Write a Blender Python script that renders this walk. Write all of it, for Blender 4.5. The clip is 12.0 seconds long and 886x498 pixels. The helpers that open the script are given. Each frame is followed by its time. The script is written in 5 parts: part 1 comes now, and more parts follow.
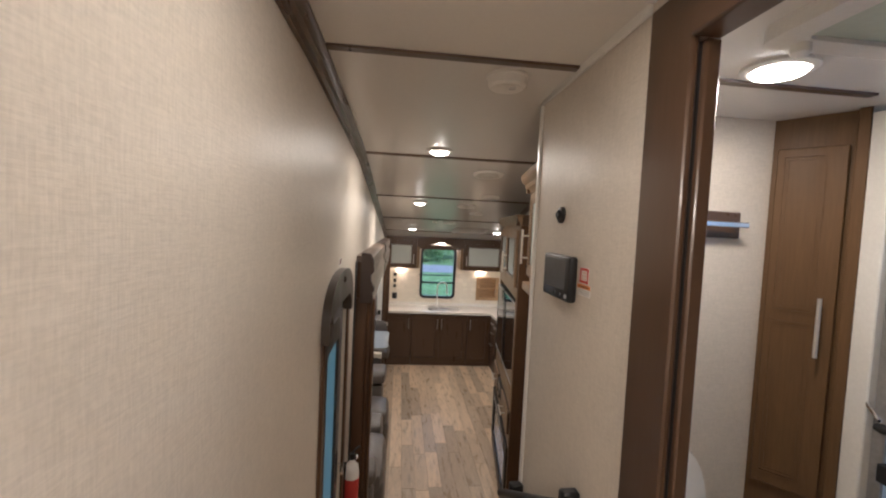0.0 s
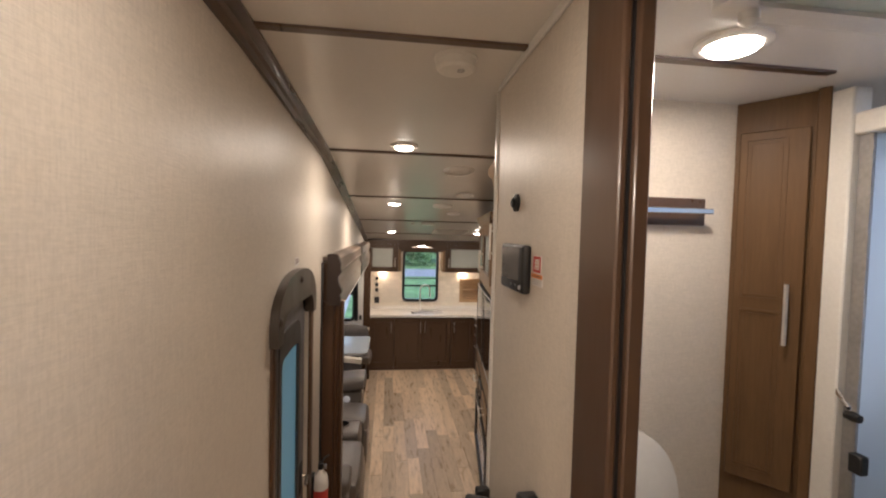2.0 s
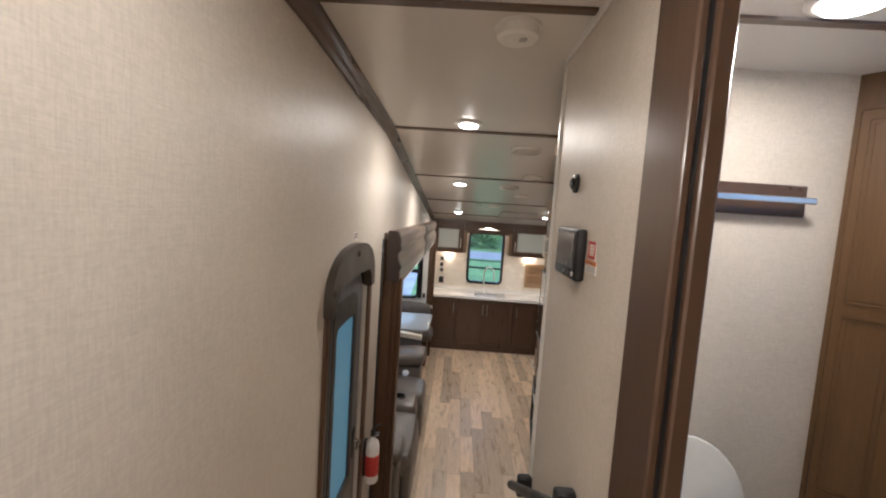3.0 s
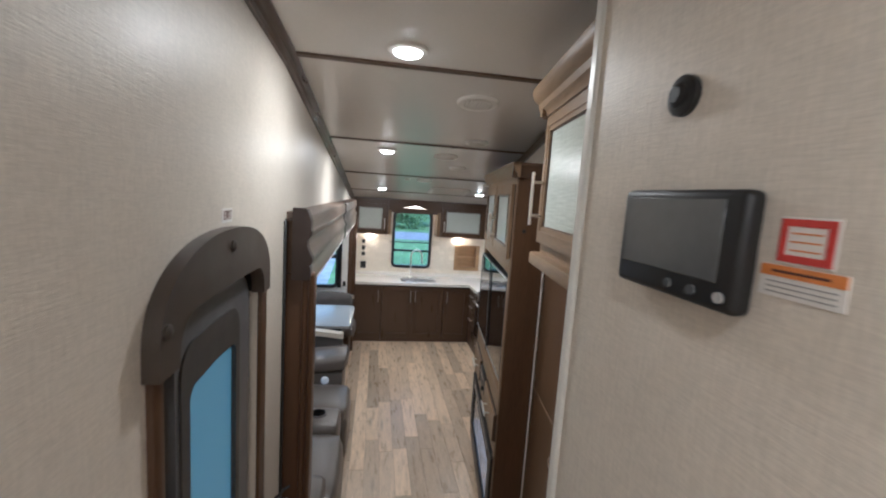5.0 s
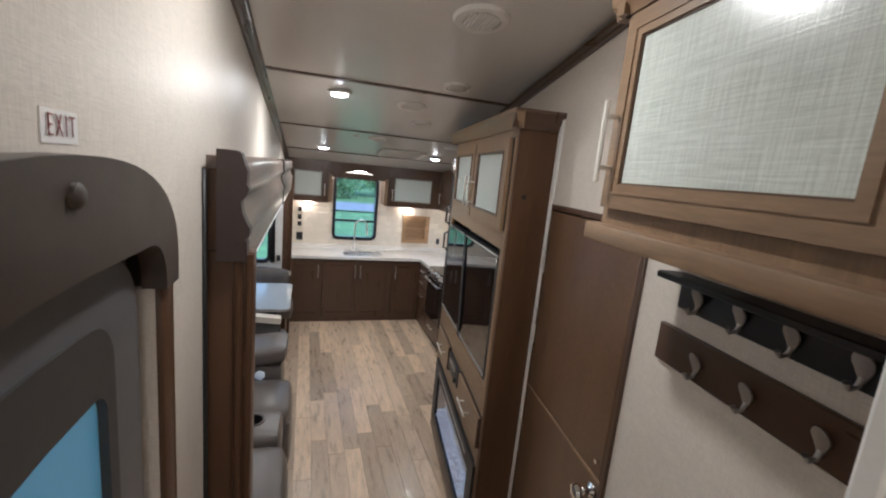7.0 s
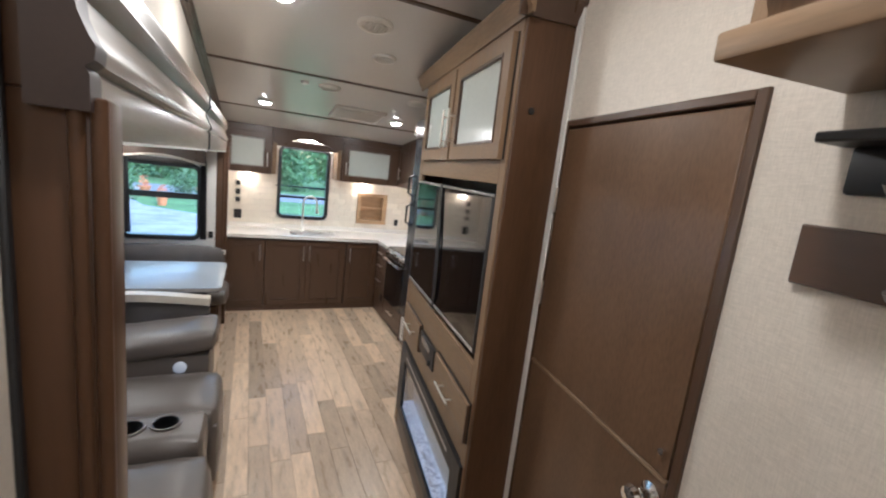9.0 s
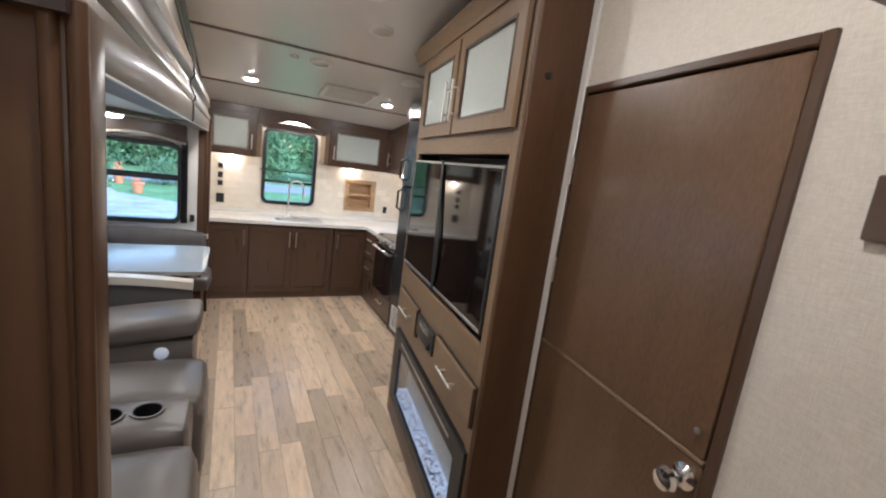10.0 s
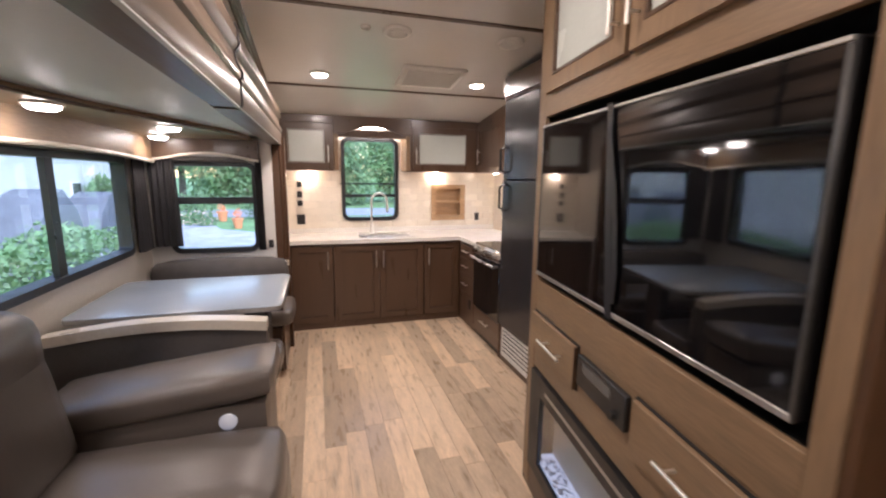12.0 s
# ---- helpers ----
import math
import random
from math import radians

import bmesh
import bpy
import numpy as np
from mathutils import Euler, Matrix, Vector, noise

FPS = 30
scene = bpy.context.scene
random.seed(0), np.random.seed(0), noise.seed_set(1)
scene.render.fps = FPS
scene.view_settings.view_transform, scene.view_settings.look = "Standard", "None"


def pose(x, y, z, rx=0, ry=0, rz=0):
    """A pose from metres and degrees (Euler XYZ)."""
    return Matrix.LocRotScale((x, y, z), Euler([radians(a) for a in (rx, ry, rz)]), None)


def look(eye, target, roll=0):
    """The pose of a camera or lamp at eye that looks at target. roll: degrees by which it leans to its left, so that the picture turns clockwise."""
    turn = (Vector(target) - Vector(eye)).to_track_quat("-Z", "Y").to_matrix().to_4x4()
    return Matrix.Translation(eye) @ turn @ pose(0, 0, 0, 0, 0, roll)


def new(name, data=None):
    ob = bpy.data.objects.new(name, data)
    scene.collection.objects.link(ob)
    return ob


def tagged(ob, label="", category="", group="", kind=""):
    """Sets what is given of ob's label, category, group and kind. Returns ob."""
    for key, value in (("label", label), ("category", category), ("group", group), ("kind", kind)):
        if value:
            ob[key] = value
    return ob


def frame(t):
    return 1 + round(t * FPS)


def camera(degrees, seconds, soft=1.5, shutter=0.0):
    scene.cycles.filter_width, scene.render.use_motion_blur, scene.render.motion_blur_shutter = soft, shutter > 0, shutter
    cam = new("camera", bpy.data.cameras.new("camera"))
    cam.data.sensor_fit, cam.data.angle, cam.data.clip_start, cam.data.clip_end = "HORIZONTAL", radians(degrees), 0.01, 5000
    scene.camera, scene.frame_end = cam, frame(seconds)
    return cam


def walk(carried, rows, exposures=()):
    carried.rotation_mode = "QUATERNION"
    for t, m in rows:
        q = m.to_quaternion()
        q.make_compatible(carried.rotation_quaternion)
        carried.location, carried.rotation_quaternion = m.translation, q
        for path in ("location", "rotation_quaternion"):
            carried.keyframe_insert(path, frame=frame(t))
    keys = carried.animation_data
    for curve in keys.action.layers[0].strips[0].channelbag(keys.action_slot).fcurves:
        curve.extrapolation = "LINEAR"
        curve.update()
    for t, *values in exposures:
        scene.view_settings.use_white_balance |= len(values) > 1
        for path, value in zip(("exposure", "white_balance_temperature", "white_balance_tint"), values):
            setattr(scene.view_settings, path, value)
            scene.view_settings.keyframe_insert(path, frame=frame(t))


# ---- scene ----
cam = camera(92.9, 12.0, 2.1, 0.35)
PATH = [
    (0, (-0.091, 0.284, 2.342), (0.112, 2.271, 2.242), 2.8),
    (0.5, (-0.073, 0.256, 2.343), (0.148, 2.242, 2.261), 1.7),
    (1, (-0.035, 0.272, 2.329), (0.247, 2.249, 2.228), 1.3),
    (1.5, (-0.008, 0.299, 2.322), (0.257, 2.278, 2.202), 0.5),
    (2, (0.03, 0.342, 2.307), (0.288, 2.323, 2.229), 1.4),
    (2.5, (0.087, 0.362, 2.303), (0.117, 2.358, 2.174), 4.0),
    (2.7, (0.091, 0.357, 2.301), (0.016, 2.349, 2.144), 3.6),
    (4.3, (0.018, 0.708, 2.274), (0.211, 2.689, 2.075), 4.5),
    (4.5, (0.004, 0.788, 2.262), (0.26, 2.755, 2.01), 4.0),
    (5, (0.02, 1.047, 2.251), (0.34, 3.006, 2.005), 3.8),
    (5.5, (0.003, 1.257, 2.219), (0.357, 3.205, 1.935), 6.7),
    (6, (-0.076, 1.481, 2.217), (0.468, 3.385, 1.933), 4.6),
    (6.5, (-0.111, 1.565, 2.194), (0.474, 3.443, 1.832), 4.9),
    (6.7, (-0.107, 1.573, 2.187), (0.531, 3.434, 1.831), 5.6),
    (8.3, (-0.017, 1.893, 1.939), (0.528, 3.787, 1.599), 5.4),
    (8.5, (-0.008, 1.929, 1.92), (0.583, 3.803, 1.548), 5.1),
    (9, (-0.029, 2.058, 1.828), (0.813, 3.84, 1.489), 6.6),
    (9.5, (-0.064, 2.12, 1.747), (0.899, 3.846, 1.441), 6.8),
    (10, (-0.065, 2.165, 1.735), (0.849, 3.907, 1.374), 7.5),
    (10.5, (-0.04, 2.228, 1.709), (0.77, 4.002, 1.263), 4.9),
    (11, (0.049, 2.437, 1.569), (0.597, 4.345, 1.324), 1.5),
    (11.5, (0.071, 2.694, 1.535), (0.727, 4.556, 1.218), 1.8),
    (12, (0.024, 2.978, 1.558), (0.588, 4.868, 1.222), 0.6),
]
EXPOSURES = [(0.0, 1.10, 5300, 14), (1.0, 1.15, 5450, 15), (1.5, 1.17, 5700, 16), (2.0, 1.17, 5700, 16), (2.7, 1.25, 5350, 14), (4.5, 1.36, 4600, 8), (6.7, 1.33, 4720, 10), (8.5, 1.69, 4800, 10), (11.0, 1.85, 4950, 12), (11.5, 2.00, 5250, 18), (12.0, 1.88, 5450, 22)]
walk(cam, [(t, look(eye, target, roll)) for t, eye, target, roll in PATH], EXPOSURES)

# ---- world and sun ----
world = bpy.data.worlds.new("sky")
scene.world = world
world.use_nodes = True
sky = world.node_tree.nodes.new("ShaderNodeTexSky")
sky.sky_type, sky.sun_disc = "NISHITA", False
sky.sun_elevation, sky.sun_rotation = radians(50), radians(157)
sky.ozone_density, sky.air_density, sky.dust_density = 3.0, 2.0, 0.6
world.node_tree.links.new(sky.outputs[0], world.node_tree.nodes["Background"].inputs[0])
world.node_tree.nodes["Background"].inputs[1].default_value = 0.15
sun = new("sun", bpy.data.lights.new("sun", "SUN"))
sun.data.energy, sun.data.angle, sun.data.color = 1.5, radians(15), (1.0, 0.97, 0.93)
sun.matrix_world = look((0, 0, 20), (-5.3, 12.4, 4))

# lamp strengths in watts and their warm colour; HALL_W also drives unseen fills
WARM = (1.0, 0.80, 0.56)
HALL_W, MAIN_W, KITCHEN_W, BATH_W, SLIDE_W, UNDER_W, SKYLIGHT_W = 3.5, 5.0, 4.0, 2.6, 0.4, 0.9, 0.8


# ---- mesh helpers ----
FRAME = {}
ANGLED = Matrix.Translation((0.80, 3.34, 0)) @ Matrix.Rotation(radians(-8.5), 4, "Z")
PLAIN = Matrix.Identity(4)


def thing(name, base, label, category, group="", kind="", space=PLAIN):
    """An empty at the base of a thing; its parts are built in the coordinates of space."""
    ob = new(name)
    ob.empty_display_size = 0.05
    ob.matrix_basis = space @ Matrix.Translation(base)
    FRAME[ob] = Vector(base)
    return tagged(ob, label, category, group, kind)


def finish(bm, me, sharp=38):
    bmesh.ops.recalc_face_normals(bm, faces=bm.faces)
    for face in bm.faces:
        face.smooth = True
    bm.to_mesh(me)
    bm.free()
    me.set_sharp_from_angle(angle=radians(sharp))


def part(name, bm, material, parent, label="", kind=""):
    """One mesh under a thing or a part, built in the coordinates of the thing's space."""
    me = bpy.data.meshes.new(name)
    base = FRAME[parent]
    bmesh.ops.translate(bm, verts=bm.verts, vec=-base)
    finish(bm, me)
    me.materials.append(material)
    ob = new(name, me)
    ob.parent = parent
    FRAME[ob] = base
    return tagged(ob, label, "", "", kind)


def solid(name, bm, material, label, category, group="", kind="", space=PLAIN):
    """One mesh that is a whole thing or a piece of the setting."""
    me = bpy.data.meshes.new(name)
    finish(bm, me)
    me.materials.append(material)
    ob = new(name, me)
    ob.matrix_basis = space
    FRAME[ob] = Vector((0, 0, 0))
    return tagged(ob, label, category, group, kind)


def box(x0, x1, y0, y1, z0, z1, bevel=0.0, segments=1, bm=None):
    one = bmesh.new()
    bmesh.ops.create_cube(one, size=1)
    for v in one.verts:
        v.co = Vector(((x0 + x1) / 2 + v.co.x * (x1 - x0), (y0 + y1) / 2 + v.co.y * (y1 - y0), (z0 + z1) / 2 + v.co.z * (z1 - z0)))
    if bevel:
        bmesh.ops.bevel(one, geom=one.edges[:], offset=bevel, segments=segments, profile=0.5, affect="EDGES")
    return one if bm is None else merge(bm, one)


def merge(bm, one):
    me = bpy.data.meshes.new("merge")
    one.to_mesh(me)
    one.free()
    bm.from_mesh(me)
    bpy.data.meshes.remove(me)
    return bm


def prism(points, axis, a, b, bevel=0.0, bm=None):
    """A closed outline swept along an axis. For axis x the outline is (y, z), for y (x, z), for z (x, y)."""
    one = bmesh.new()

    def at(p, s):
        return {"x": (s, p[0], p[1]), "y": (p[0], s, p[1]), "z": (p[0], p[1], s)}[axis]

    low = [one.verts.new(at(p, a)) for p in points]
    high = [one.verts.new(at(p, b)) for p in points]
    n = len(points)
    for i in range(n):
        one.faces.new((low[i], low[(i + 1) % n], high[(i + 1) % n], high[i]))
    one.faces.new(low)
    one.faces.new(high[::-1])
    if bevel:
        bmesh.ops.bevel(one, geom=one.edges[:], offset=bevel, segments=2, profile=0.5, affect="EDGES")
    return one if bm is None else merge(bm, one)


def tube(path, radius, sides=10, bm=None, caps=True):
    """A round bar along a list of points; radius may be a list."""
    one = bmesh.new()
    pts = [Vector(p) for p in path]
    rings = []
    side = None
    for i, p in enumerate(pts):
        way = (pts[min(i + 1, len(pts) - 1)] - pts[max(i - 1, 0)]).normalized()
        if side is None:
            side = way.orthogonal().normalized()
        side = (side - way * side.dot(way)).normalized()
        other = way.cross(side)
        r = radius[i] if isinstance(radius, (list, tuple)) else radius
        rings.append([one.verts.new(p + r * (math.cos(2 * math.pi * k / sides) * side + math.sin(2 * math.pi * k / sides) * other)) for k in range(sides)])
    for lo, hi in zip(rings, rings[1:]):
        for k in range(sides):
            one.faces.new((lo[k], lo[(k + 1) % sides], hi[(k + 1) % sides], hi[k]))
    if caps:
        one.faces.new(rings[0][::-1])
        one.faces.new(rings[-1])
    return one if bm is None else merge(bm, one)


def lathe(profile, centre, sides=28, axis="z", bm=None):
    """A turned shape: profile is (radius, height) along the axis from centre."""
    one = bmesh.new()
    c = Vector(centre)
    rings = []
    for r, h in profile:
        ring = []
        for k in range(sides):
            u, v = r * math.cos(2 * math.pi * k / sides), r * math.sin(2 * math.pi * k / sides)
            off = {"z": (u, v, h), "x": (h, u, v), "y": (u, h, v)}[axis]
            ring.append(one.verts.new(c + Vector(off)))
        rings.append(ring)
    for lo, hi in zip(rings, rings[1:]):
        for k in range(sides):
            one.faces.new((lo[k], lo[(k + 1) % sides], hi[(k + 1) % sides], hi[k]))
    one.faces.new(rings[0][::-1])
    one.faces.new(rings[-1])
    return one if bm is None else merge(bm, one)


def rounded(x0, x1, y0, y1, r, steps=6):
    """The outline of a rectangle with round corners."""
    out = []
    for cx, cy, a in ((x1 - r, y1 - r, 0), (x0 + r, y1 - r, 90), (x0 + r, y0 + r, 180), (x1 - r, y0 + r, 270)):
        for k in range(steps + 1):
            t = radians(a + 90 * k / steps)
            out.append((cx + r * math.cos(t), cy + r * math.sin(t)))
    return out


def ring(outer, inner, axis, a, b, bm=None):
    """A frame between two outlines with the same number of points."""
    one = bmesh.new()

    def at(p, s):
        return {"x": (s, p[0], p[1]), "y": (p[0], s, p[1]), "z": (p[0], p[1], s)}[axis]

    loops = [[one.verts.new(at(p, s)) for p in outline] for outline, s in ((outer, a), (outer, b), (inner, b), (inner, a))]
    n = len(outer)
    for lo, hi in zip(loops, loops[1:] + loops[:1]):
        for k in range(n):
            one.faces.new((lo[k], lo[(k + 1) % n], hi[(k + 1) % n], hi[k]))
    return one if bm is None else merge(bm, one)


def square(x0, x1, y0, y1):
    return [(x0, y0), (x1, y0), (x1, y1), (x0, y1)]


def cushion(x0, x1, y0, y1, z0, z1, r=0.05, puff=0.02):
    """A soft block: round edges and faces that swell a little."""
    bm = bmesh.new()
    bmesh.ops.create_cube(bm, size=1)
    bmesh.ops.subdivide_edges(bm, edges=bm.edges[:], cuts=7, use_grid_fill=True)
    half = Vector(((x1 - x0) / 2, (y1 - y0) / 2, (z1 - z0) / 2))
    mid = Vector(((x0 + x1) / 2, (y0 + y1) / 2, (z0 + z1) / 2))
    for v in bm.verts:
        p = Vector((v.co.x * 2 * half.x, v.co.y * 2 * half.y, v.co.z * 2 * half.z))
        core = Vector([max(-h + r, min(h - r, c)) for c, h in zip(p, half)])
        off = p - core
        if off.length > 1e-6:
            p = core + off.normalized() * r
        u, w, s = v.co.x * 2, v.co.y * 2, v.co.z * 2
        swell = puff * Vector((u * (1 - w * w) * (1 - s * s), w * (1 - u * u) * (1 - s * s), s * (1 - u * u) * (1 - w * w)))
        wrinkle = 0.004 * noise.noise(p * 9 + mid * 3)
        v.co = mid + p + swell + (off.normalized() * wrinkle if off.length > 1e-6 else Vector())
    return bm


# ---- materials ----
def material(name, colour, rough=0.5, metal=0.0, vary=0.12, scale=6.0, bump=0.0, grain=60.0, stretch=(1, 1, 1), spec=0.5, tone=0.0, coat=0.0, wear=0.08):
    """A surface with variation at two scales: broad mottling and fine grain, in metres; tone varies from object to object."""
    m = bpy.data.materials.new(name)
    m.use_nodes = True
    nodes, links = m.node_tree.nodes, m.node_tree.links
    b = nodes["Principled BSDF"]
    b.inputs["Metallic"].default_value = metal
    b.inputs["Specular IOR Level"].default_value = spec
    b.inputs["Coat Weight"].default_value = coat
    b.inputs["Coat Roughness"].default_value = 0.12
    geo = nodes.new("ShaderNodeTexCoord")
    mapping = nodes.new("ShaderNodeMapping")
    mapping.inputs["Scale"].default_value = stretch
    links.new(geo.outputs["Object"], mapping.inputs[0])
    where = mapping.outputs[0]
    if tone:
        info = nodes.new("ShaderNodeObjectInfo")
        shift = nodes.new("ShaderNodeVectorMath")
        shift.operation = "MULTIPLY_ADD"
        links.new(info.outputs["Random"], shift.inputs[0])
        shift.inputs[1].default_value = (37, 19, 53)
        links.new(where, shift.inputs[2])
        where = shift.outputs[0]
    broad = nodes.new("ShaderNodeTexNoise")
    broad.inputs["Scale"].default_value, broad.inputs["Detail"].default_value = scale, 4
    fine = nodes.new("ShaderNodeTexNoise")
    fine.inputs["Scale"].default_value, fine.inputs["Detail"].default_value = grain, 5
    links.new(where, broad.inputs["Vector"])
    links.new(where, fine.inputs["Vector"])
    ramp = nodes.new("ShaderNodeMapRange")
    ramp.inputs["From Min"].default_value, ramp.inputs["From Max"].default_value = 0.3, 0.7
    ramp.inputs["To Min"].default_value, ramp.inputs["To Max"].default_value = 1 - vary, 1 + vary
    links.new(broad.outputs["Fac"], ramp.inputs["Value"])
    ramp2 = nodes.new("ShaderNodeMapRange")
    ramp2.inputs["From Min"].default_value, ramp2.inputs["From Max"].default_value = 0.3, 0.7
    ramp2.inputs["To Min"].default_value, ramp2.inputs["To Max"].default_value = 1 - vary * 0.8, 1 + vary * 0.8
    links.new(fine.outputs["Fac"], ramp2.inputs["Value"])
    mult = nodes.new("ShaderNodeMath")
    mult.operation = "MULTIPLY"
    links.new(ramp.outputs[0], mult.inputs[0])
    links.new(ramp2.outputs[0], mult.inputs[1])
    value = mult.outputs[0]
    if tone:
        ramp3 = nodes.new("ShaderNodeMapRange")
        ramp3.inputs["To Min"].default_value, ramp3.inputs["To Max"].default_value = 1 - tone, 1 + tone
        links.new(info.outputs["Random"], ramp3.inputs["Value"])
        mult2 = nodes.new("ShaderNodeMath")
        mult2.operation = "MULTIPLY"
        links.new(value, mult2.inputs[0])
        links.new(ramp3.outputs[0], mult2.inputs[1])
        value = mult2.outputs[0]
    col = nodes.new("ShaderNodeVectorMath")
    col.operation = "SCALE"
    col.inputs[0].default_value = colour
    links.new(value, col.inputs["Scale"])
    links.new(col.outputs[0], b.inputs["Base Color"])
    rr = nodes.new("ShaderNodeMapRange")
    rr.inputs["From Min"].default_value, rr.inputs["From Max"].default_value = 0.3, 0.7
    rr.inputs["To Min"].default_value, rr.inputs["To Max"].default_value = max(0.02, rough - wear), min(1, rough + wear)
    links.new(broad.outputs["Fac"], rr.inputs["Value"])
    links.new(rr.outputs[0], b.inputs["Roughness"])
    if bump:
        bp = nodes.new("ShaderNodeBump")
        bp.inputs["Strength"].default_value, bp.inputs["Distance"].default_value = bump, 0.004
        links.new(fine.outputs["Fac"], bp.inputs["Height"])
        links.new(bp.outputs[0], b.inputs["Normal"])
    return m


def linen(name, colour, rough, threads_at=((35, 35, 330), (300, 300, 28)), low=0.925, high=1.05, relief=0.20):
    """A woven look: crossed short threads, given by their counts per metre."""
    m = material(name, colour, rough, vary=0.05, scale=2.5, grain=150, wear=0.05)
    nodes, links = m.node_tree.nodes, m.node_tree.links
    b = nodes["Principled BSDF"]
    coord = nodes.new("ShaderNodeTexCoord")
    threads = []
    for stretch in threads_at:
        mp = nodes.new("ShaderNodeMapping")
        mp.inputs["Scale"].default_value = stretch
        tx = nodes.new("ShaderNodeTexNoise")
        tx.inputs["Scale"].default_value, tx.inputs["Detail"].default_value = 1.0, 2
        links.new(coord.outputs["Object"], mp.inputs[0])
        links.new(mp.outputs[0], tx.inputs["Vector"])
        threads.append(tx.outputs["Fac"])
    add = nodes.new("ShaderNodeMath")
    add.operation = "ADD"
    links.new(threads[0], add.inputs[0])
    links.new(threads[1], add.inputs[1])
    rng = nodes.new("ShaderNodeMapRange")
    rng.inputs["From Min"].default_value, rng.inputs["From Max"].default_value = 0.75, 1.25
    rng.inputs["To Min"].default_value, rng.inputs["To Max"].default_value = low, high
    links.new(add.outputs[0], rng.inputs["Value"])
    col = next(n for n in nodes if n.type == "VECT_MATH" and n.operation == "SCALE")
    old = col.inputs["Scale"].links[0].from_socket
    mult = nodes.new("ShaderNodeMath")
    mult.operation = "MULTIPLY"
    links.new(old, mult.inputs[0])
    links.new(rng.outputs[0], mult.inputs[1])
    links.new(mult.outputs[0], col.inputs["Scale"])
    bp = nodes.new("ShaderNodeBump")
    bp.inputs["Strength"].default_value, bp.inputs["Distance"].default_value = relief, 0.002
    links.new(add.outputs[0], bp.inputs["Height"])
    links.new(bp.outputs[0], b.inputs["Normal"])
    return m


def clear_glass(name, colour=(1, 1, 1), rough=0.0):
    m = bpy.data.materials.new(name)
    m.use_nodes = True
    b = m.node_tree.nodes["Principled BSDF"]
    b.inputs["Base Color"].default_value = (*colour, 1)
    b.inputs["Transmission Weight"].default_value = 1.0
    b.inputs["Roughness"].default_value = rough
    b.inputs["IOR"].default_value = 1.45
    return m


def glow(name, colour, strength):
    m = bpy.data.materials.new(name)
    m.use_nodes = True
    b = m.node_tree.nodes["Principled BSDF"]
    b.inputs["Base Color"].default_value = (0.8, 0.8, 0.78, 1)
    b.inputs["Emission Color"].default_value = (*colour, 1)
    b.inputs["Emission Strength"].default_value = strength
    return m


WALLPAPER = linen("linen_wallpaper", (0.67, 0.61, 0.53), 0.43)
CEILING = material("ceiling_panel", (0.73, 0.71, 0.68), 0.25, vary=0.02, scale=1.5, grain=90, bump=0.02, wear=0.010)
WALNUT = material("dark_walnut", (0.082, 0.046, 0.026), 0.34, vary=0.05, scale=3, grain=16, stretch=(6, 6, 0.7), bump=0.05, coat=0.15)
WALNUT_FLAT = material("dark_walnut_along", (0.082, 0.046, 0.026), 0.34, vary=0.05, scale=3, grain=16, stretch=(6, 0.7, 6), bump=0.05, coat=0.15)
DOOR_WOOD = material("brown_door_wood", (0.135, 0.078, 0.042), 0.33, spec=0.4, vary=0.16, scale=3.0, grain=60, stretch=(2.2, 2.2, 0.8), coat=0.1, wear=0.04)
JAMB_WOOD = material("warm_brown_jamb", (0.078, 0.040, 0.020), 0.34, vary=0.10, scale=1.5, grain=10, stretch=(4, 4, 0.4), coat=0.05, spec=0.3, wear=0.03)
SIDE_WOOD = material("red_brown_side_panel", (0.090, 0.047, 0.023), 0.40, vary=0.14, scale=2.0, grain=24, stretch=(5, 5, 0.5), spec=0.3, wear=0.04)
CAP_BROWN = material("dark_brown_cap", (0.032, 0.020, 0.016), 0.50, vary=0.08, scale=3, grain=120, bump=0.03)
TV_EDGE = material("dim_grey_bezel", (0.10, 0.10, 0.10), 0.4, metal=0.5)
TAUPE = material("taupe_wood", (0.228, 0.150, 0.085), 0.42, spec=0.4, vary=0.14, scale=3, grain=20, stretch=(0.8, 0.8, 7), bump=0.04)
TAUPE_UP = material("taupe_wood_upright", (0.228, 0.150, 0.085), 0.42, spec=0.4, vary=0.14, scale=3, grain=20, stretch=(7, 7, 0.8), bump=0.04)
VALANCE = material("glossy_valance_wood", (0.150, 0.110, 0.082), 0.42, vary=0.08, scale=2, grain=14, stretch=(7, 0.5, 7), coat=0.08)
BATH_WOOD = material("bath_cabinet_wood", (0.135, 0.076, 0.034), 0.48, spec=0.25, vary=0.10, scale=3, grain=18, stretch=(7, 7, 0.6), bump=0.04)
NICHE_WOOD = material("light_niche_wood", (0.42, 0.27, 0.14), 0.5, vary=0.15, scale=4, grain=20, stretch=(1, 6, 6))
PLANK = material("oak_vinyl_plank", (0.60, 0.462, 0.322), 0.32, vary=0.13, scale=5, grain=24, stretch=(6, 1.0, 1), bump=0.03, tone=0.31)
nodes, links = PLANK.node_tree.nodes, PLANK.node_tree.links
shift = next(n for n in nodes if n.type == "VECT_MATH" and n.operation == "MULTIPLY_ADD")
cells = nodes.new("ShaderNodeTexVoronoi")
cells.inputs["Scale"].default_value = 1.7
links.new(shift.outputs[0], cells.inputs["Vector"])
knots = nodes.new("ShaderNodeMapRange")
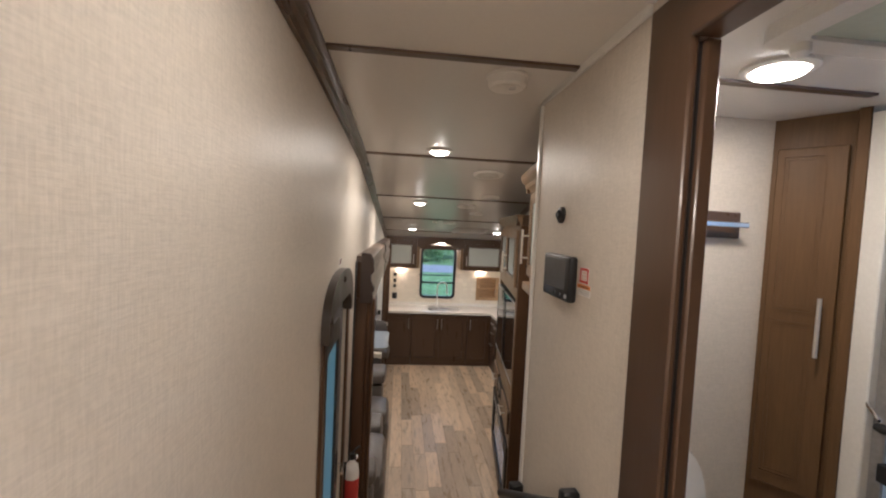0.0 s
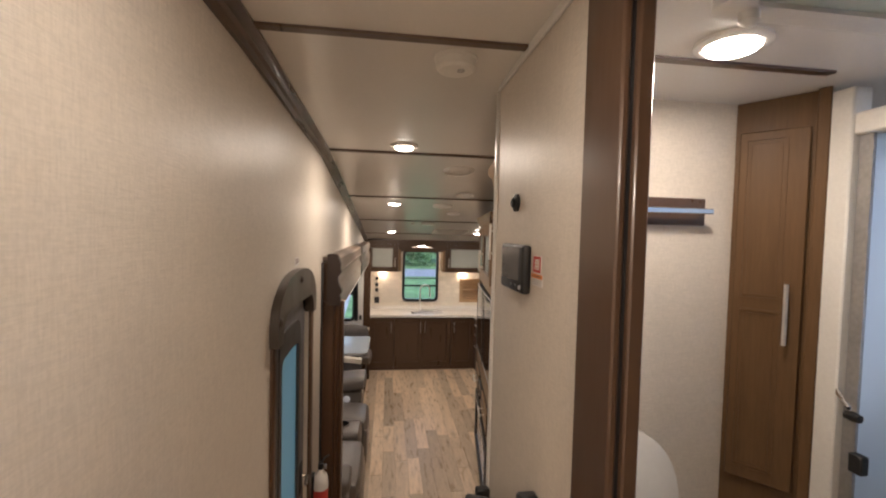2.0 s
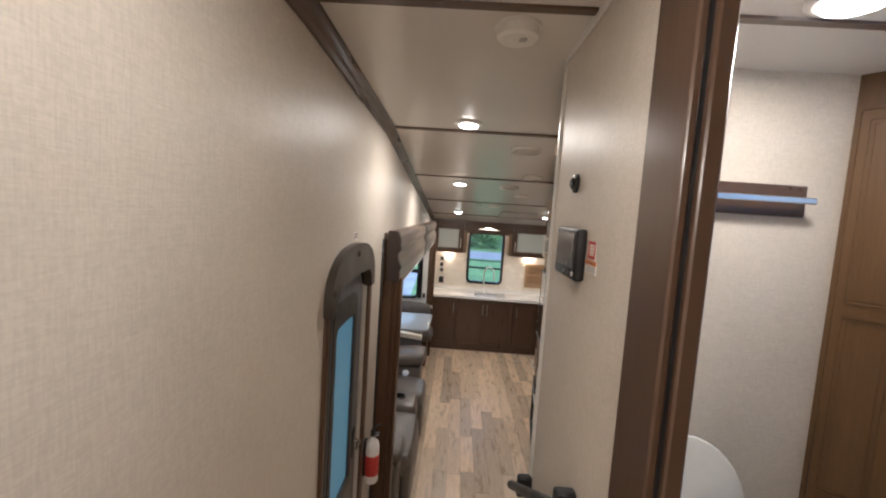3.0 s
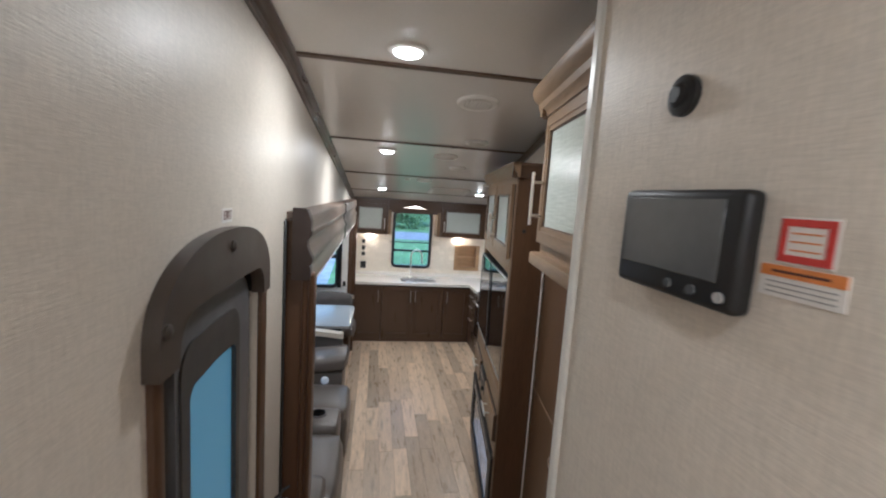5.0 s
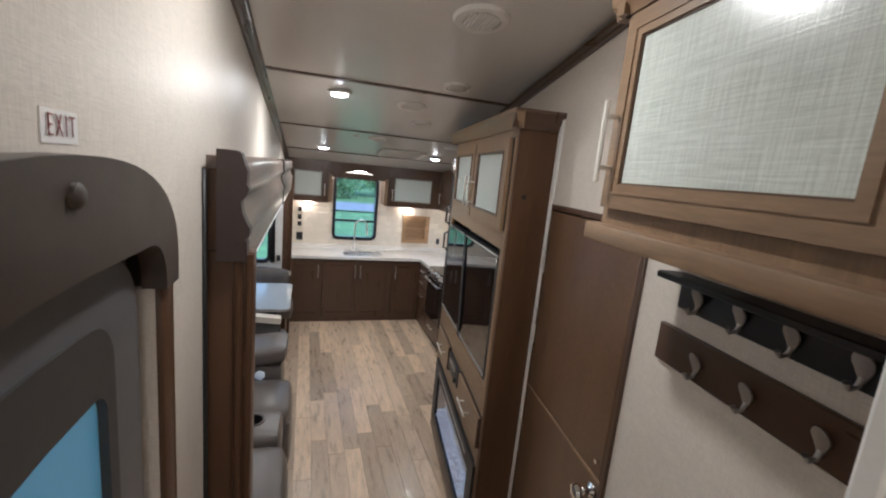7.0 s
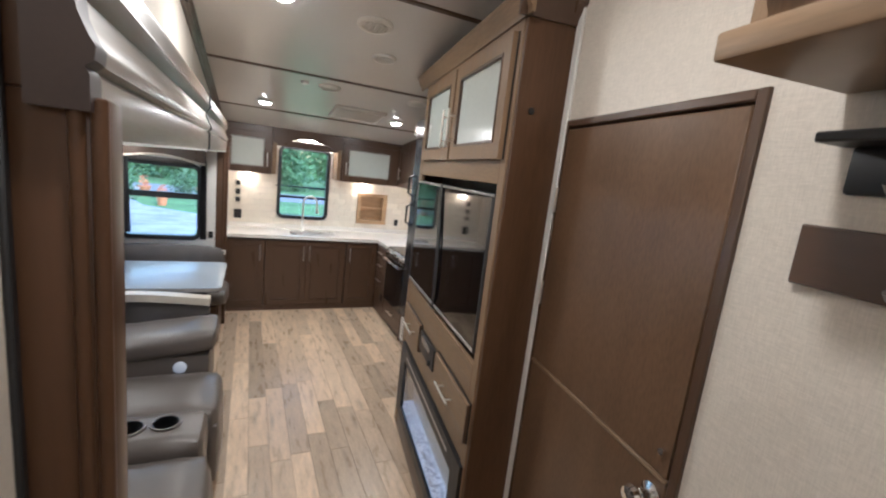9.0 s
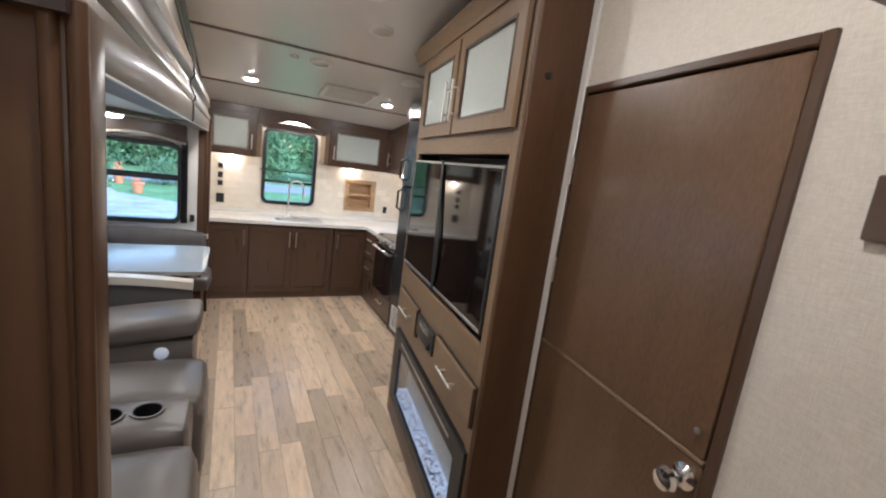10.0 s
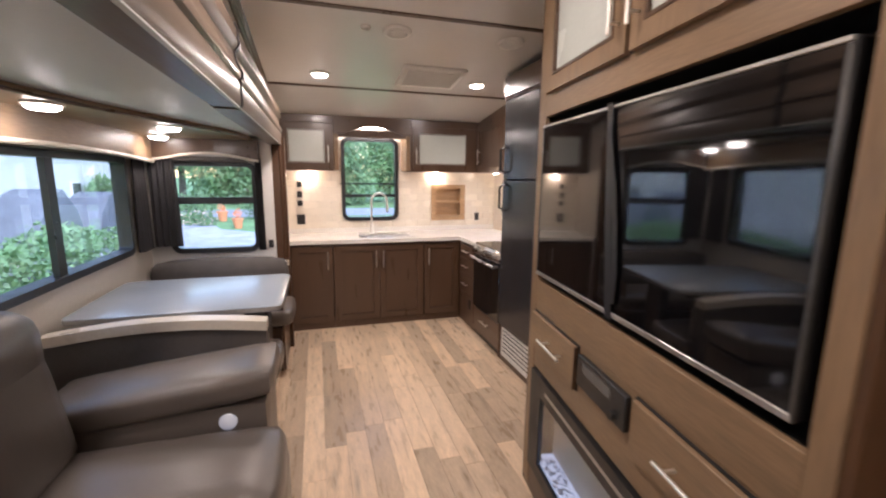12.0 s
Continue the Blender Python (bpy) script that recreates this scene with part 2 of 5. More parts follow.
knots.inputs["From Min"].default_value, knots.inputs["From Max"].default_value = 0.05, 0.22
knots.inputs["To Min"].default_value, knots.inputs["To Max"].default_value = 0.70, 1.0
links.new(cells.outputs["Distance"], knots.inputs["Value"])
col = next(n for n in nodes if n.type == "VECT_MATH" and n.operation == "SCALE")
darken = nodes.new("ShaderNodeMath")
darken.operation = "MULTIPLY"
links.new(col.inputs["Scale"].links[0].from_socket, darken.inputs[0])
links.new(knots.outputs[0], darken.inputs[1])
links.new(darken.outputs[0], col.inputs["Scale"])
SEAM = material("dark_plank_seam", (0.42, 0.32, 0.23), 0.6)
COUNTER = material("white_solid_counter", (0.80, 0.77, 0.72), 0.24, vary=0.03, scale=9, grain=120, wear=0.015)
TILE = material("white_tile", (0.80, 0.735, 0.63), 0.24, vary=0.03, scale=3, grain=40, tone=0.03)
GROUT = material("grout", (0.70, 0.65, 0.57), 0.8)
FROST = material("frosted_door_glass", (0.56, 0.60, 0.57), 0.20, vary=0.04, scale=2, grain=60, coat=0.3)
BRUSHED = linen("woven_frosted_glass", (0.56, 0.60, 0.55), 0.24, ((9, 9, 260), (260, 260, 9)), 0.84, 1.12, 0.12)
HOOK = material("pewter_hook", (0.42, 0.40, 0.38), 0.42, metal=1.0, vary=0.05, grain=200)
NICKEL = material("brushed_nickel", (0.80, 0.78, 0.74), 0.40, metal=1.0, vary=0.05, grain=200)
CHROME = material("polished_chrome", (0.82, 0.82, 0.82), 0.10, metal=1.0, vary=0.02)
BLACK = material("black_plastic", (0.012, 0.012, 0.013), 0.45, vary=0.15, grain=150)
BLACK_GLOSS = material("black_glass", (0.004, 0.004, 0.005), 0.05, vary=0.1, spec=1.0, wear=0.015)
FRIDGE_BLACK = material("black_fridge_door", (0.022, 0.022, 0.025), 0.22, vary=0.12, grain=90, wear=0.04)
SILVER = material("silver_trim", (0.45, 0.44, 0.43), 0.35, metal=0.8)
STEEL = material("stainless_steel", (0.60, 0.59, 0.57), 0.28, metal=1.0, vary=0.06, grain=120, stretch=(1, 1, 8))
LEATHER = material("grey_leather", (0.125, 0.108, 0.096), 0.31, wear=0.012, vary=0.05, scale=7, grain=170, bump=0.22)
FABRIC = material("grey_fabric", (0.095, 0.085, 0.080), 0.8, vary=0.15, scale=8, grain=260, bump=0.25)
CURTAIN = material("charcoal_curtain", (0.075, 0.072, 0.075), 0.85, vary=0.15, scale=6, grain=220, bump=0.2)
CREAM_TRIM = material("cream_moulding", (0.62, 0.56, 0.47), 0.35, vary=0.05)
WHITE_VINYL = material("white_vinyl", (0.74, 0.72, 0.68), 0.38, vary=0.04, scale=3, grain=80)
SLIDE_PANEL = material("slide_white_panel", (0.64, 0.65, 0.64), 0.50, vary=0.02, scale=2, wear=0.012)
TABLETOP = material("grey_table_laminate", (0.33, 0.37, 0.42), 0.25, vary=0.03, scale=4, grain=90, wear=0.015)
WINDOW_BLACK = material("black_window_frame", (0.02, 0.02, 0.022), 0.35, vary=0.12)
DOOR_TRIM = material("dark_bronze_door_trim", (0.058, 0.044, 0.034), 0.42, vary=0.07, scale=5, grain=160, bump=0.04)
DOOR_GREY = material("grey_entry_door", (0.105, 0.104, 0.108), 0.40, vary=0.06, grain=140)
VENT_LID = material("pale_green_vent_lid", (0.50, 0.56, 0.48), 0.35, vary=0.05)
EXIT_RED = material("dark_red_print", (0.16, 0.022, 0.020), 0.5)
PAPER = material("white_sticker", (0.80, 0.77, 0.74), 0.45, vary=0.02)
RED = material("red_print", (0.55, 0.05, 0.04), 0.5)
DARK_PRINT = material("dark_red_print", (0.10, 0.035, 0.03), 0.5)
ORANGE = material("orange_print", (0.70, 0.25, 0.06), 0.5)
GREY_PRINT = material("grey_print", (0.35, 0.34, 0.34), 0.5)
CERAMIC = material("white_ceramic", (0.80, 0.79, 0.76), 0.12, vary=0.02)
SCREEN_GREY = material("grey_lcd", (0.10, 0.105, 0.11), 0.18, vary=0.05)
# White plastic badge, no lamp of its own; a faint glow is added.
BADGE = glow("white_badge_added_glow", (0.75, 0.85, 1.0), 0.04)
EMBER = glow("fireplace_led", (0.72, 0.80, 1.0), 0.18)
FIRE_BACK = material("fireplace_grey_back", (0.55, 0.57, 0.56), 0.45, vary=0.08, scale=3)
CRYSTAL = material("fireplace_crystals", (0.55, 0.60, 0.70), 0.5, vary=0.06, grain=40)
DIFFUSER = glow("warm_lamp_diffuser", (1.0, 0.84, 0.62), 16.0)
def milky_pane(name, colour, tint, gloss):
    """Frosted glazing that passes daylight softly."""
    m = bpy.data.materials.new(name)
    m.use_nodes = True
    nodes, links = m.node_tree.nodes, m.node_tree.links
    nodes.remove(nodes["Principled BSDF"])
    milky, sheen, both = nodes.new("ShaderNodeBsdfTranslucent"), nodes.new("ShaderNodeBsdfGlossy"), nodes.new("ShaderNodeMixShader")
    milky.inputs["Color"].default_value = (*colour, 1)
    sheen.inputs["Color"].default_value, sheen.inputs["Roughness"].default_value = (*tint, 1), 0.12
    both.inputs[0].default_value = gloss
    links.new(milky.outputs[0], both.inputs[1])
    links.new(sheen.outputs[0], both.inputs[2])
    links.new(both.outputs[0], nodes["Material Output"].inputs[0])
    return m


SHOWER_GLASS = milky_pane("frosted_shower_glass", (0.80, 0.86, 0.92), (0.8, 0.85, 0.9), 0.06)
WINDOW_GLASS = clear_glass("window_glass")
DOOR_PANE = milky_pane("blue_frosted_entry_pane", (0.40, 0.45, 0.45), (0.7, 0.8, 0.9), 0.07)
CHARCOAL = material("charcoal_pane_surround", (0.045, 0.041, 0.038), 0.5, vary=0.1)
GRASS = material("lawn", (0.12, 0.21, 0.075), 0.9, vary=0.35, scale=0.8, grain=14)
ROAD = material("grey_asphalt", (0.22, 0.22, 0.24), 0.85, vary=0.15, scale=0.6, grain=20)
LEAF = material("green_leaves", (0.105, 0.185, 0.070), 0.6, vary=0.4, scale=1.2, grain=6, tone=0.3)
BARK = material("tree_bark", (0.09, 0.07, 0.055), 0.9, vary=0.3, grain=20, bump=0.4)
TERRACOTTA = material("terracotta_orange", (0.62, 0.24, 0.11), 0.7)
BLOSSOM = material("pale_pink_blossom", (0.72, 0.50, 0.44), 0.7)
SIDING = material("pale_house_siding", (0.62, 0.62, 0.60), 0.7, vary=0.06, scale=1)
SHINGLE = material("grey_roof_shingle", (0.13, 0.14, 0.16), 0.8, vary=0.2, scale=2, grain=20)
GRAVEL = material("pale_gravel", (0.30, 0.30, 0.31), 0.95, vary=0.25, scale=1.5, grain=30)

# ---- setting: floors, walls, ceiling ----
LEFT, HALL, RIGHT, REAR, FRONT = -0.355, 0.408, 2.15, 7.90, -1.70
UPPER = 0.72
CEIL = [(-1.80, 2.824), (1.50, 2.824), (2.82, 2.772), (8.00, 2.115)]


def ceiling_z(y):
    for (y0, z0), (y1, z1) in zip(CEIL, CEIL[1:]):
        if y <= y1:
            return z0 + (z1 - z0) * (y - y0) / (y1 - y0)
    return CEIL[-1][1]


def top_line(y0, y1, extra=0.03):
    ys = [y0] + [y for y, _ in CEIL if y0 < y < y1] + [y1]
    return [(y, ceiling_z(y) + extra) for y in ys]


def wall_piece(x0, x1, y0, y1, z0, bm, z1=None):
    """A length of wall along y, up to z1 or to the ceiling."""
    if z1 is not None:
        return box(x0, x1, y0, y1, z0, z1, bm=bm)
    return prism([(y0, z0), (y1, z0)] + top_line(y0, y1)[::-1], "x", x0, x1, bm=bm)


floor = solid("floor", box(-1.36, RIGHT + 0.08, 1.44, REAR + 0.1, -0.10, -0.004), SEAM, "oak-look vinyl plank floor of the living room", "floor", kind="structure")
solid("floor_upper", box(-0.46, RIGHT + 0.08, FRONT, 1.45, UPPER - 0.08, UPPER, 0.004), PLANK, "raised front hall floor in oak-look vinyl", "floor", kind="structure")
bm = bmesh.new()
for y0, y1, z in ((1.45, 1.74, 0.48), (1.74, 2.03, 0.24)):
    box(LEFT, 0.72, y0, y1 + 0.02, 0.0, z, 0.01, bm=bm)
box(LEFT, 0.72, 1.40, 1.455, 0.0, UPPER - 0.002, 0.01, bm=bm)
solid("steps", bm, PLANK, "two oak-look vinyl steps up to the hall", "steps", kind="structure")

bm = bmesh.new()
wall_piece(LEFT - 0.10, LEFT, FRONT, 1.84, 0, bm)
wall_piece(LEFT - 0.10, LEFT, 1.84, 2.485, 2.02, bm)
wall_piece(LEFT - 0.10, LEFT, 2.485, 2.88, 0, bm)
wall_piece(LEFT - 0.10, LEFT, 2.88, 6.96, 1.90, bm)
wall_piece(LEFT - 0.10, LEFT, 6.96, 8.0, 0, bm)
wall_left = solid("wall_left", bm, WALLPAPER, "beige linen-textured wallpaper wall", "wall", kind="structure")

bm = bmesh.new()
wall_piece(HALL, HALL + 0.036, 1.05, 1.806, UPPER - 0.5, bm)
wall_piece(HALL, HALL + 0.036, 0.22, 1.05, 2.70, bm)
wall_piece(HALL, HALL + 0.036, FRONT, 0.22, UPPER - 0.1, bm)
solid("wall_hall", bm, WALLPAPER, "beige linen-textured hall partition", "wall", kind="structure")
bm = bmesh.new()
prism([(HALL + 0.036, 0), (RIGHT, 0), (RIGHT, 2.86), (HALL + 0.036, 2.86)], "y", 1.79, 1.81, bm=bm)
solid("wall_bath_back", bm, WALLPAPER, "beige wallpapered bathroom wall", "wall", kind="structure")
solid("wall_front", box(LEFT - 0.1, RIGHT, FRONT - 0.08, FRONT, 0, 2.86), WALLPAPER, "beige wallpapered front wall", "wall", kind="structure")

bm = bmesh.new()
for y0, y1, z0, z1 in ((FRONT, 6.72, 0, None), (6.72, 7.58, 0, 1.08), (6.72, 7.58, 1.56, None), (7.58, 8.0, 0, None)):
    wall_piece(RIGHT, RIGHT + 0.08, y0, y1, z0, bm, z1)
solid("wall_right", bm, WALLPAPER, "beige wallpapered side wall", "wall", kind="structure")
WX0, WX1, WZ0, WZ1 = 0.292, 0.937, 1.058, 1.985
bm = bmesh.new()
zt = ceiling_z(REAR) + 0.03
for x0, x1, z0, z1 in ((LEFT - 0.1, WX0 + 0.02, 0, zt), (WX1 - 0.02, 1.38, 0, zt), (1.712, RIGHT + 0.08, 0, zt), (1.38, 1.712, 0, 1.09), (1.38, 1.712, 1.437, zt), (WX0 + 0.02, WX1 - 0.02, 0, WZ0 + 0.02), (WX0 + 0.02, WX1 - 0.02, WZ1 - 0.02, zt)):
    box(x0, x1, REAR, REAR + 0.09, z0, z1, bm=bm)
wall_rear = solid("wall_rear", bm, GROUT, "white-tiled rear kitchen wall", "wall", kind="structure")

# angled closet wall, in its own space: local y runs along it, local x into it
bm = bmesh.new()
N0 = 0.190
zc = 2.80
box(N0, N0 + 0.06, -1.62, -0.738, 0, zc, bm=bm)
box(N0, N0 + 0.06, -0.738, -0.030, 2.068, zc - 0.04, bm=bm)
box(N0, N0 + 0.06, -0.030, 1.75, 0, zc - 0.10, bm=bm)
solid("wall_closet", bm, WALLPAPER, "beige wallpapered wall round the closet door", "wall", kind="structure", space=ANGLED)

outline = [(y, z) for y, z in CEIL] + [(y, z + 0.06) for y, z in reversed(CEIL)]
SKY = (1.62, 2.04, 0.55, 1.25)
bm = prism(outline, "x", LEFT - 0.1, SKY[0])
prism(outline, "x", SKY[1], RIGHT + 0.08, bm=bm)
box(SKY[0], SKY[1], -1.80, SKY[2], 2.83, 2.89, bm=bm)
box(SKY[0], SKY[1], SKY[3], 1.50, 2.83, 2.89, bm=bm)
prism([(y, z) for y, z in CEIL[1:]] + [(y, z + 0.06) for y, z in reversed(CEIL[1:])], "x", SKY[0], SKY[1], bm=bm)
solid("ceiling", bm, CEILING, "pale grey ceiling panels sloping down to the kitchen", "ceiling", kind="structure")


def ceiling_strip(y, x0, x1):
    z = ceiling_z(y)
    slope = (ceiling_z(y + 0.02) - ceiling_z(y - 0.02)) / 0.04
    pts = [(y - 0.019, z - 0.019 * slope + 0.004), (y - 0.014, z - 0.014 * slope - 0.007), (y + 0.014, z + 0.014 * slope - 0.007), (y + 0.019, z + 0.019 * slope + 0.004)]
    solid("trim", prism(pts, "x", x0, x1), WALNUT_FLAT, "thin dark brown strip over a ceiling joint", "trim", "ceiling strips", "structure")


for y, x0, x1 in ((1.486, LEFT, HALL), (2.844, LEFT, 0.80), (4.10, LEFT, RIGHT), (5.435, LEFT, RIGHT), (6.705, LEFT, RIGHT), (1.486, HALL + 0.036, 1.36), (0.15, LEFT, HALL)):
    ceiling_strip(y, x0, x1)

# crown moulding along the left wall and the closet wall
bm = bmesh.new()
prof = [(0, 0.0), (0, -0.056), (0.012, -0.056), (0.017, -0.040), (0.027, -0.034), (0.032, -0.015), (0.041, -0.008), (0.041, 0.0)]
for (y0, z0), (y1, z1) in zip(CEIL, CEIL[1:]):
    lo = [bm.verts.new((LEFT + a, y0, z0 + b)) for a, b in prof]
    hi = [bm.verts.new((LEFT + a, min(y1, REAR), ceiling_z(min(y1, REAR)) + b)) for a, b in prof]
    for i in range(len(prof)):
        j = (i + 1) % len(prof)
        bm.faces.new((lo[i], lo[j], hi[j], hi[i]))
solid("trim", bm, WALNUT_FLAT, "dark brown crown moulding along the ceiling", "trim", kind="structure")


def local_ceiling(v, n=N0):
    p = ANGLED @ Vector((n, v, 0))
    return ceiling_z(p.y)


bm = bmesh.new()
lo = [bm.verts.new((N0 - a * 0.8, -0.75, local_ceiling(-0.75) + b * 0.7)) for a, b in prof]
hi = [bm.verts.new((N0 - a * 0.8, 1.72, local_ceiling(1.72) + b * 0.7)) for a, b in prof]
for i in range(len(prof)):
    j = (i + 1) % len(prof)
    bm.faces.new((lo[i], lo[j], hi[j], hi[i]))
solid("trim", bm, WALNUT_FLAT, "dark brown moulding over the closet wall", "trim", kind="structure", space=ANGLED)
bm = box(HALL - 0.008, HALL + 0.03, 1.793, 1.818, UPPER, 2.81, 0.004)
solid("trim", bm, WHITE_VINYL, "cream corner bead on the hall partition", "trim", kind="structure")
bm = box(HALL - 0.010, HALL, 1.13, 1.792, 2.800, 2.829, 0.003)
solid("trim", bm, WHITE_VINYL, "cream cove strip over the hall partition", "trim", kind="structure")
bm = box(N0 - 0.012, N0, -0.027, 0.011, 0, 2.44, 0.004)
solid("trim", bm, WHITE_VINYL, "white strip between closet door and cabinet", "trim", kind="structure", space=ANGLED)

# bathroom pocket door: casing, slot and jamb
for y0, y1 in ((0.988, 1.121), (0.10, 0.235)):
    solid("trim", box(HALL - 0.010, HALL + 0.006, y0, y1, UPPER, 2.80, 0.004), WALNUT, "dark walnut bathroom door casing", "trim", kind="structure")
solid("trim", box(HALL + 0.004, HALL + 0.014, 0.992, 1.13, UPPER, 2.69), BLACK, "dark slot of the bathroom pocket door", "trim", kind="structure")
solid("trim", box(HALL + 0.013, HALL + 0.042, 0.980, 1.09, UPPER, 2.694, 0.004), WALNUT, "dark walnut bathroom door jamb", "trim", kind="structure")
solid("trim", box(HALL - 0.016, HALL + 0.042, 0.10, 0.987, 2.694, 2.832, 0.004), WALNUT_FLAT, "dark walnut bathroom door header", "trim", kind="structure")
solid("strike_plate", box(HALL + 0.018, HALL + 0.036, 0.976, 0.981, 1.60, 1.68, 0.001), NICKEL, "small nickel strike plate on the bathroom jamb", "strike plate")

# ---- slide-out box ----
SX, SY0, SY1, SZ = -1.28, 2.98, 6.88, 1.87
solid("floor_slide", box(SX, LEFT + 0.05, 2.90, 6.94, -0.01, 0.045, 0.004), PLANK, "raised slide-out floor in oak-look vinyl", "floor", kind="structure")
solid("ceiling_slide", box(SX - 0.05, LEFT - 0.01, 2.90, 6.94, SZ, SZ + 0.05), SLIDE_PANEL, "smooth white slide-out ceiling", "ceiling", kind="structure")
OW = (4.55, 6.50, 0.985, 1.675)
bm = bmesh.new()
for y0, y1, z0, z1 in ((2.90, OW[0] + 0.02, 0, SZ), (OW[1] - 0.02, 6.94, 0, SZ), (OW[0] + 0.02, OW[1] - 0.02, 0, OW[2] + 0.02), (OW[0] + 0.02, OW[1] - 0.02, OW[3] - 0.02, SZ)):
    box(SX - 0.06, SX, y0, y1, z0, z1, bm=bm)
solid("wall_slide_side", bm, WALLPAPER, "beige slide-out side wall", "wall", kind="structure")
EW = (-1.13, -0.455, 0.915, 1.665)
bm = bmesh.new()
for x0, x1, z0, z1 in ((SX, EW[0] + 0.02, 0, SZ), (EW[1] - 0.02, LEFT + 0.02, 0, SZ), (EW[0] + 0.02, EW[1] - 0.02, 0, EW[2] + 0.02), (EW[0] + 0.02, EW[1] - 0.02, EW[3] - 0.02, SZ)):
    box(x0, x1, SY1, SY1 + 0.06, z0, z1, bm=bm)
solid("wall_slide_end", bm, WHITE_VINYL, "white slide-out end wall", "wall", kind="structure")
solid("wall_slide_near", box(SX, LEFT, 2.90, 2.97, 0, SZ), WHITE_VINYL, "white slide-out end wall", "wall", kind="structure")


def jamb(y0, y1, name_label):
    """A brown jamb post of the slide-out with two beads on its face."""
    post = thing("trim", (LEFT, y0, 0), name_label, "trim", kind="structure")
    part("board", box(LEFT - 0.005, -0.228, y0, y1, 0, 1.885, 0.006, 2), JAMB_WOOD, post)
    for x in (-0.268, -0.240):
        part("bead", tube([(x, y0 + 0.002, 0.02), (x, y0 + 0.002, 1.88)], 0.012, 10), JAMB_WOOD, post)
    return post


post = jamb(2.885, 2.965, "dark walnut slide-out jamb with rounded beads")
jamb(6.90, 6.965, "dark walnut slide-out jamb beside the counter")
part("upper_board", box(LEFT - 0.004, -0.300, 2.887, 2.914, 1.8855, 2.112, 0.003), JAMB_WOOD, post)
solid("trim", box(LEFT - 0.002, LEFT + 0.010, 2.862, 2.884, 0, 2.112, 0.004), BLACK, "dark brown slide-out seal strip", "trim", kind="structure")
valance = thing("trim", (LEFT, 2.9, 1.8), "glossy brown slide-out fascia moulding", "trim", kind="structure")
prof2 = [(LEFT, 1.822), (-0.268, 1.822), (-0.262, 1.835), (-0.262, 1.915), (-0.268, 1.925), (-0.256, 1.935), (-0.254, 1.955), (-0.262, 1.968), (-0.275, 2.0),
         (-0.278, 2.03), (-0.262, 2.052), (-0.258, 2.066), (-0.264, 2.078), (-0.262, 2.112), (-0.270, 2.134), (-0.285, 2.142), (LEFT, 2.146)]
prof2 = [(x if x == LEFT else x + 0.012, z) for x, z in prof2]
part("board", prism(prof2, "y", 2.915, 4.885), VALANCE, valance)
part("board", prism([(x, z - 0.006) for x, z in prof2], "y", 4.89, 6.97), VALANCE, valance)
cap = [(-0.320, 1.862)] + [(x + 0.006, max(1.862, z)) for x, z in prof2[2:-2]] + [(-0.260, 2.158), (-0.273, 2.165), (-0.320, 2.165)]
part("end_cap", prism(cap, "y", 2.86, 2.914), CAP_BROWN, valance, "plain dark end cap with a wavy edge")
part("joint_cover", prism([(x - 0.006 if x == LEFT else x + 0.007, z) for x, z in prof2], "y", 4.872, 4.902), BLACK, valance, "black joint strap")
part("underside", prism([(-0.41, 1.869), (-0.252, 1.8215), (-0.252, 1.817), (-0.41, 1.860)], "y", 2.97, 6.895), SLIDE_PANEL, valance, "pale underside")

# ---- entry door ----
door = thing("door_1", (LEFT, 2.14, 0.1), "closed dark entry door with arched bronze trim and tinted pane", "door", kind="structure")


def arch(y0, y1, z0, shoulder, top, steps=20):
    mid, half = (y0 + y1) / 2, (y1 - y0) / 2
    pts = [(y0, z0)]
    for k in range(steps + 1):
        a = math.pi * (1 - k / steps)
        c = math.cos(a)
        pts.append((mid + half * math.copysign(abs(c) ** 0.85, c), shoulder + (top - shoulder) * math.sin(a) ** 0.85 if 0 < k < steps else shoulder))
    return pts + [(y1, z0)]


def roundtop(y0, y1, z0, top, r, steps=20):
    half = steps // 2
    pts = [(y0, z0)]
    for k in range(half):
        a = math.pi - math.pi / 2 * k / (half - 1)
        pts.append((y0 + r + r * math.cos(a), top - r + r * math.sin(a)))
    pts.append(((y0 + y1) / 2, top + 0.004))
    for k in range(half):
        a = math.pi / 2 - math.pi / 2 * k / (half - 1)
        pts.append((y1 - r + r * math.cos(a), top - r + r * math.sin(a)))
    return pts + [(y1, z0)]


bm = prism(arch(1.784, 2.524, 1.906, 1.950, 2.140, 24) + roundtop(1.858, 2.450, 1.906, 2.000, 0.075, 12)[::-1], "x", LEFT - 0.010, LEFT + 0.030)
bmesh.ops.bevel(bm, geom=[e for e in bm.edges if len(e.link_faces) == 2 and e.calc_face_angle(0) > 0.9 and abs(e.verts[0].co.x - e.verts[1].co.x) < 1e-5], offset=0.013, segments=4, profile=0.5, affect="EDGES")
part("arch_trim", bm, DOOR_TRIM, door, "padded arched bronze head trim")
for y0, y1 in ((1.796, 1.838), (2.486, 2.560)):
    part("side_trim", box(LEFT - 0.045, LEFT + 0.012, y0, y1, 0.05, 1.908, 0.006, 2), JAMB_WOOD, door, "brown wooden side trim")
part("gasket", ring(roundtop(1.842, 2.483, 0.05, 2.014, 0.012), roundtop(1.93, 2.41, 0.08, 1.970, 0.09), "x", LEFT - 0.045, LEFT - 0.032), BLACK, door, "black door seal")
for y0, y1 in ((1.841, 1.857), (2.452, 2.484)):
    part("liner", box(LEFT - 0.046, LEFT - 0.011, y0, y1, 1.910, 2.019), BLACK, door, "black lining of the door opening")
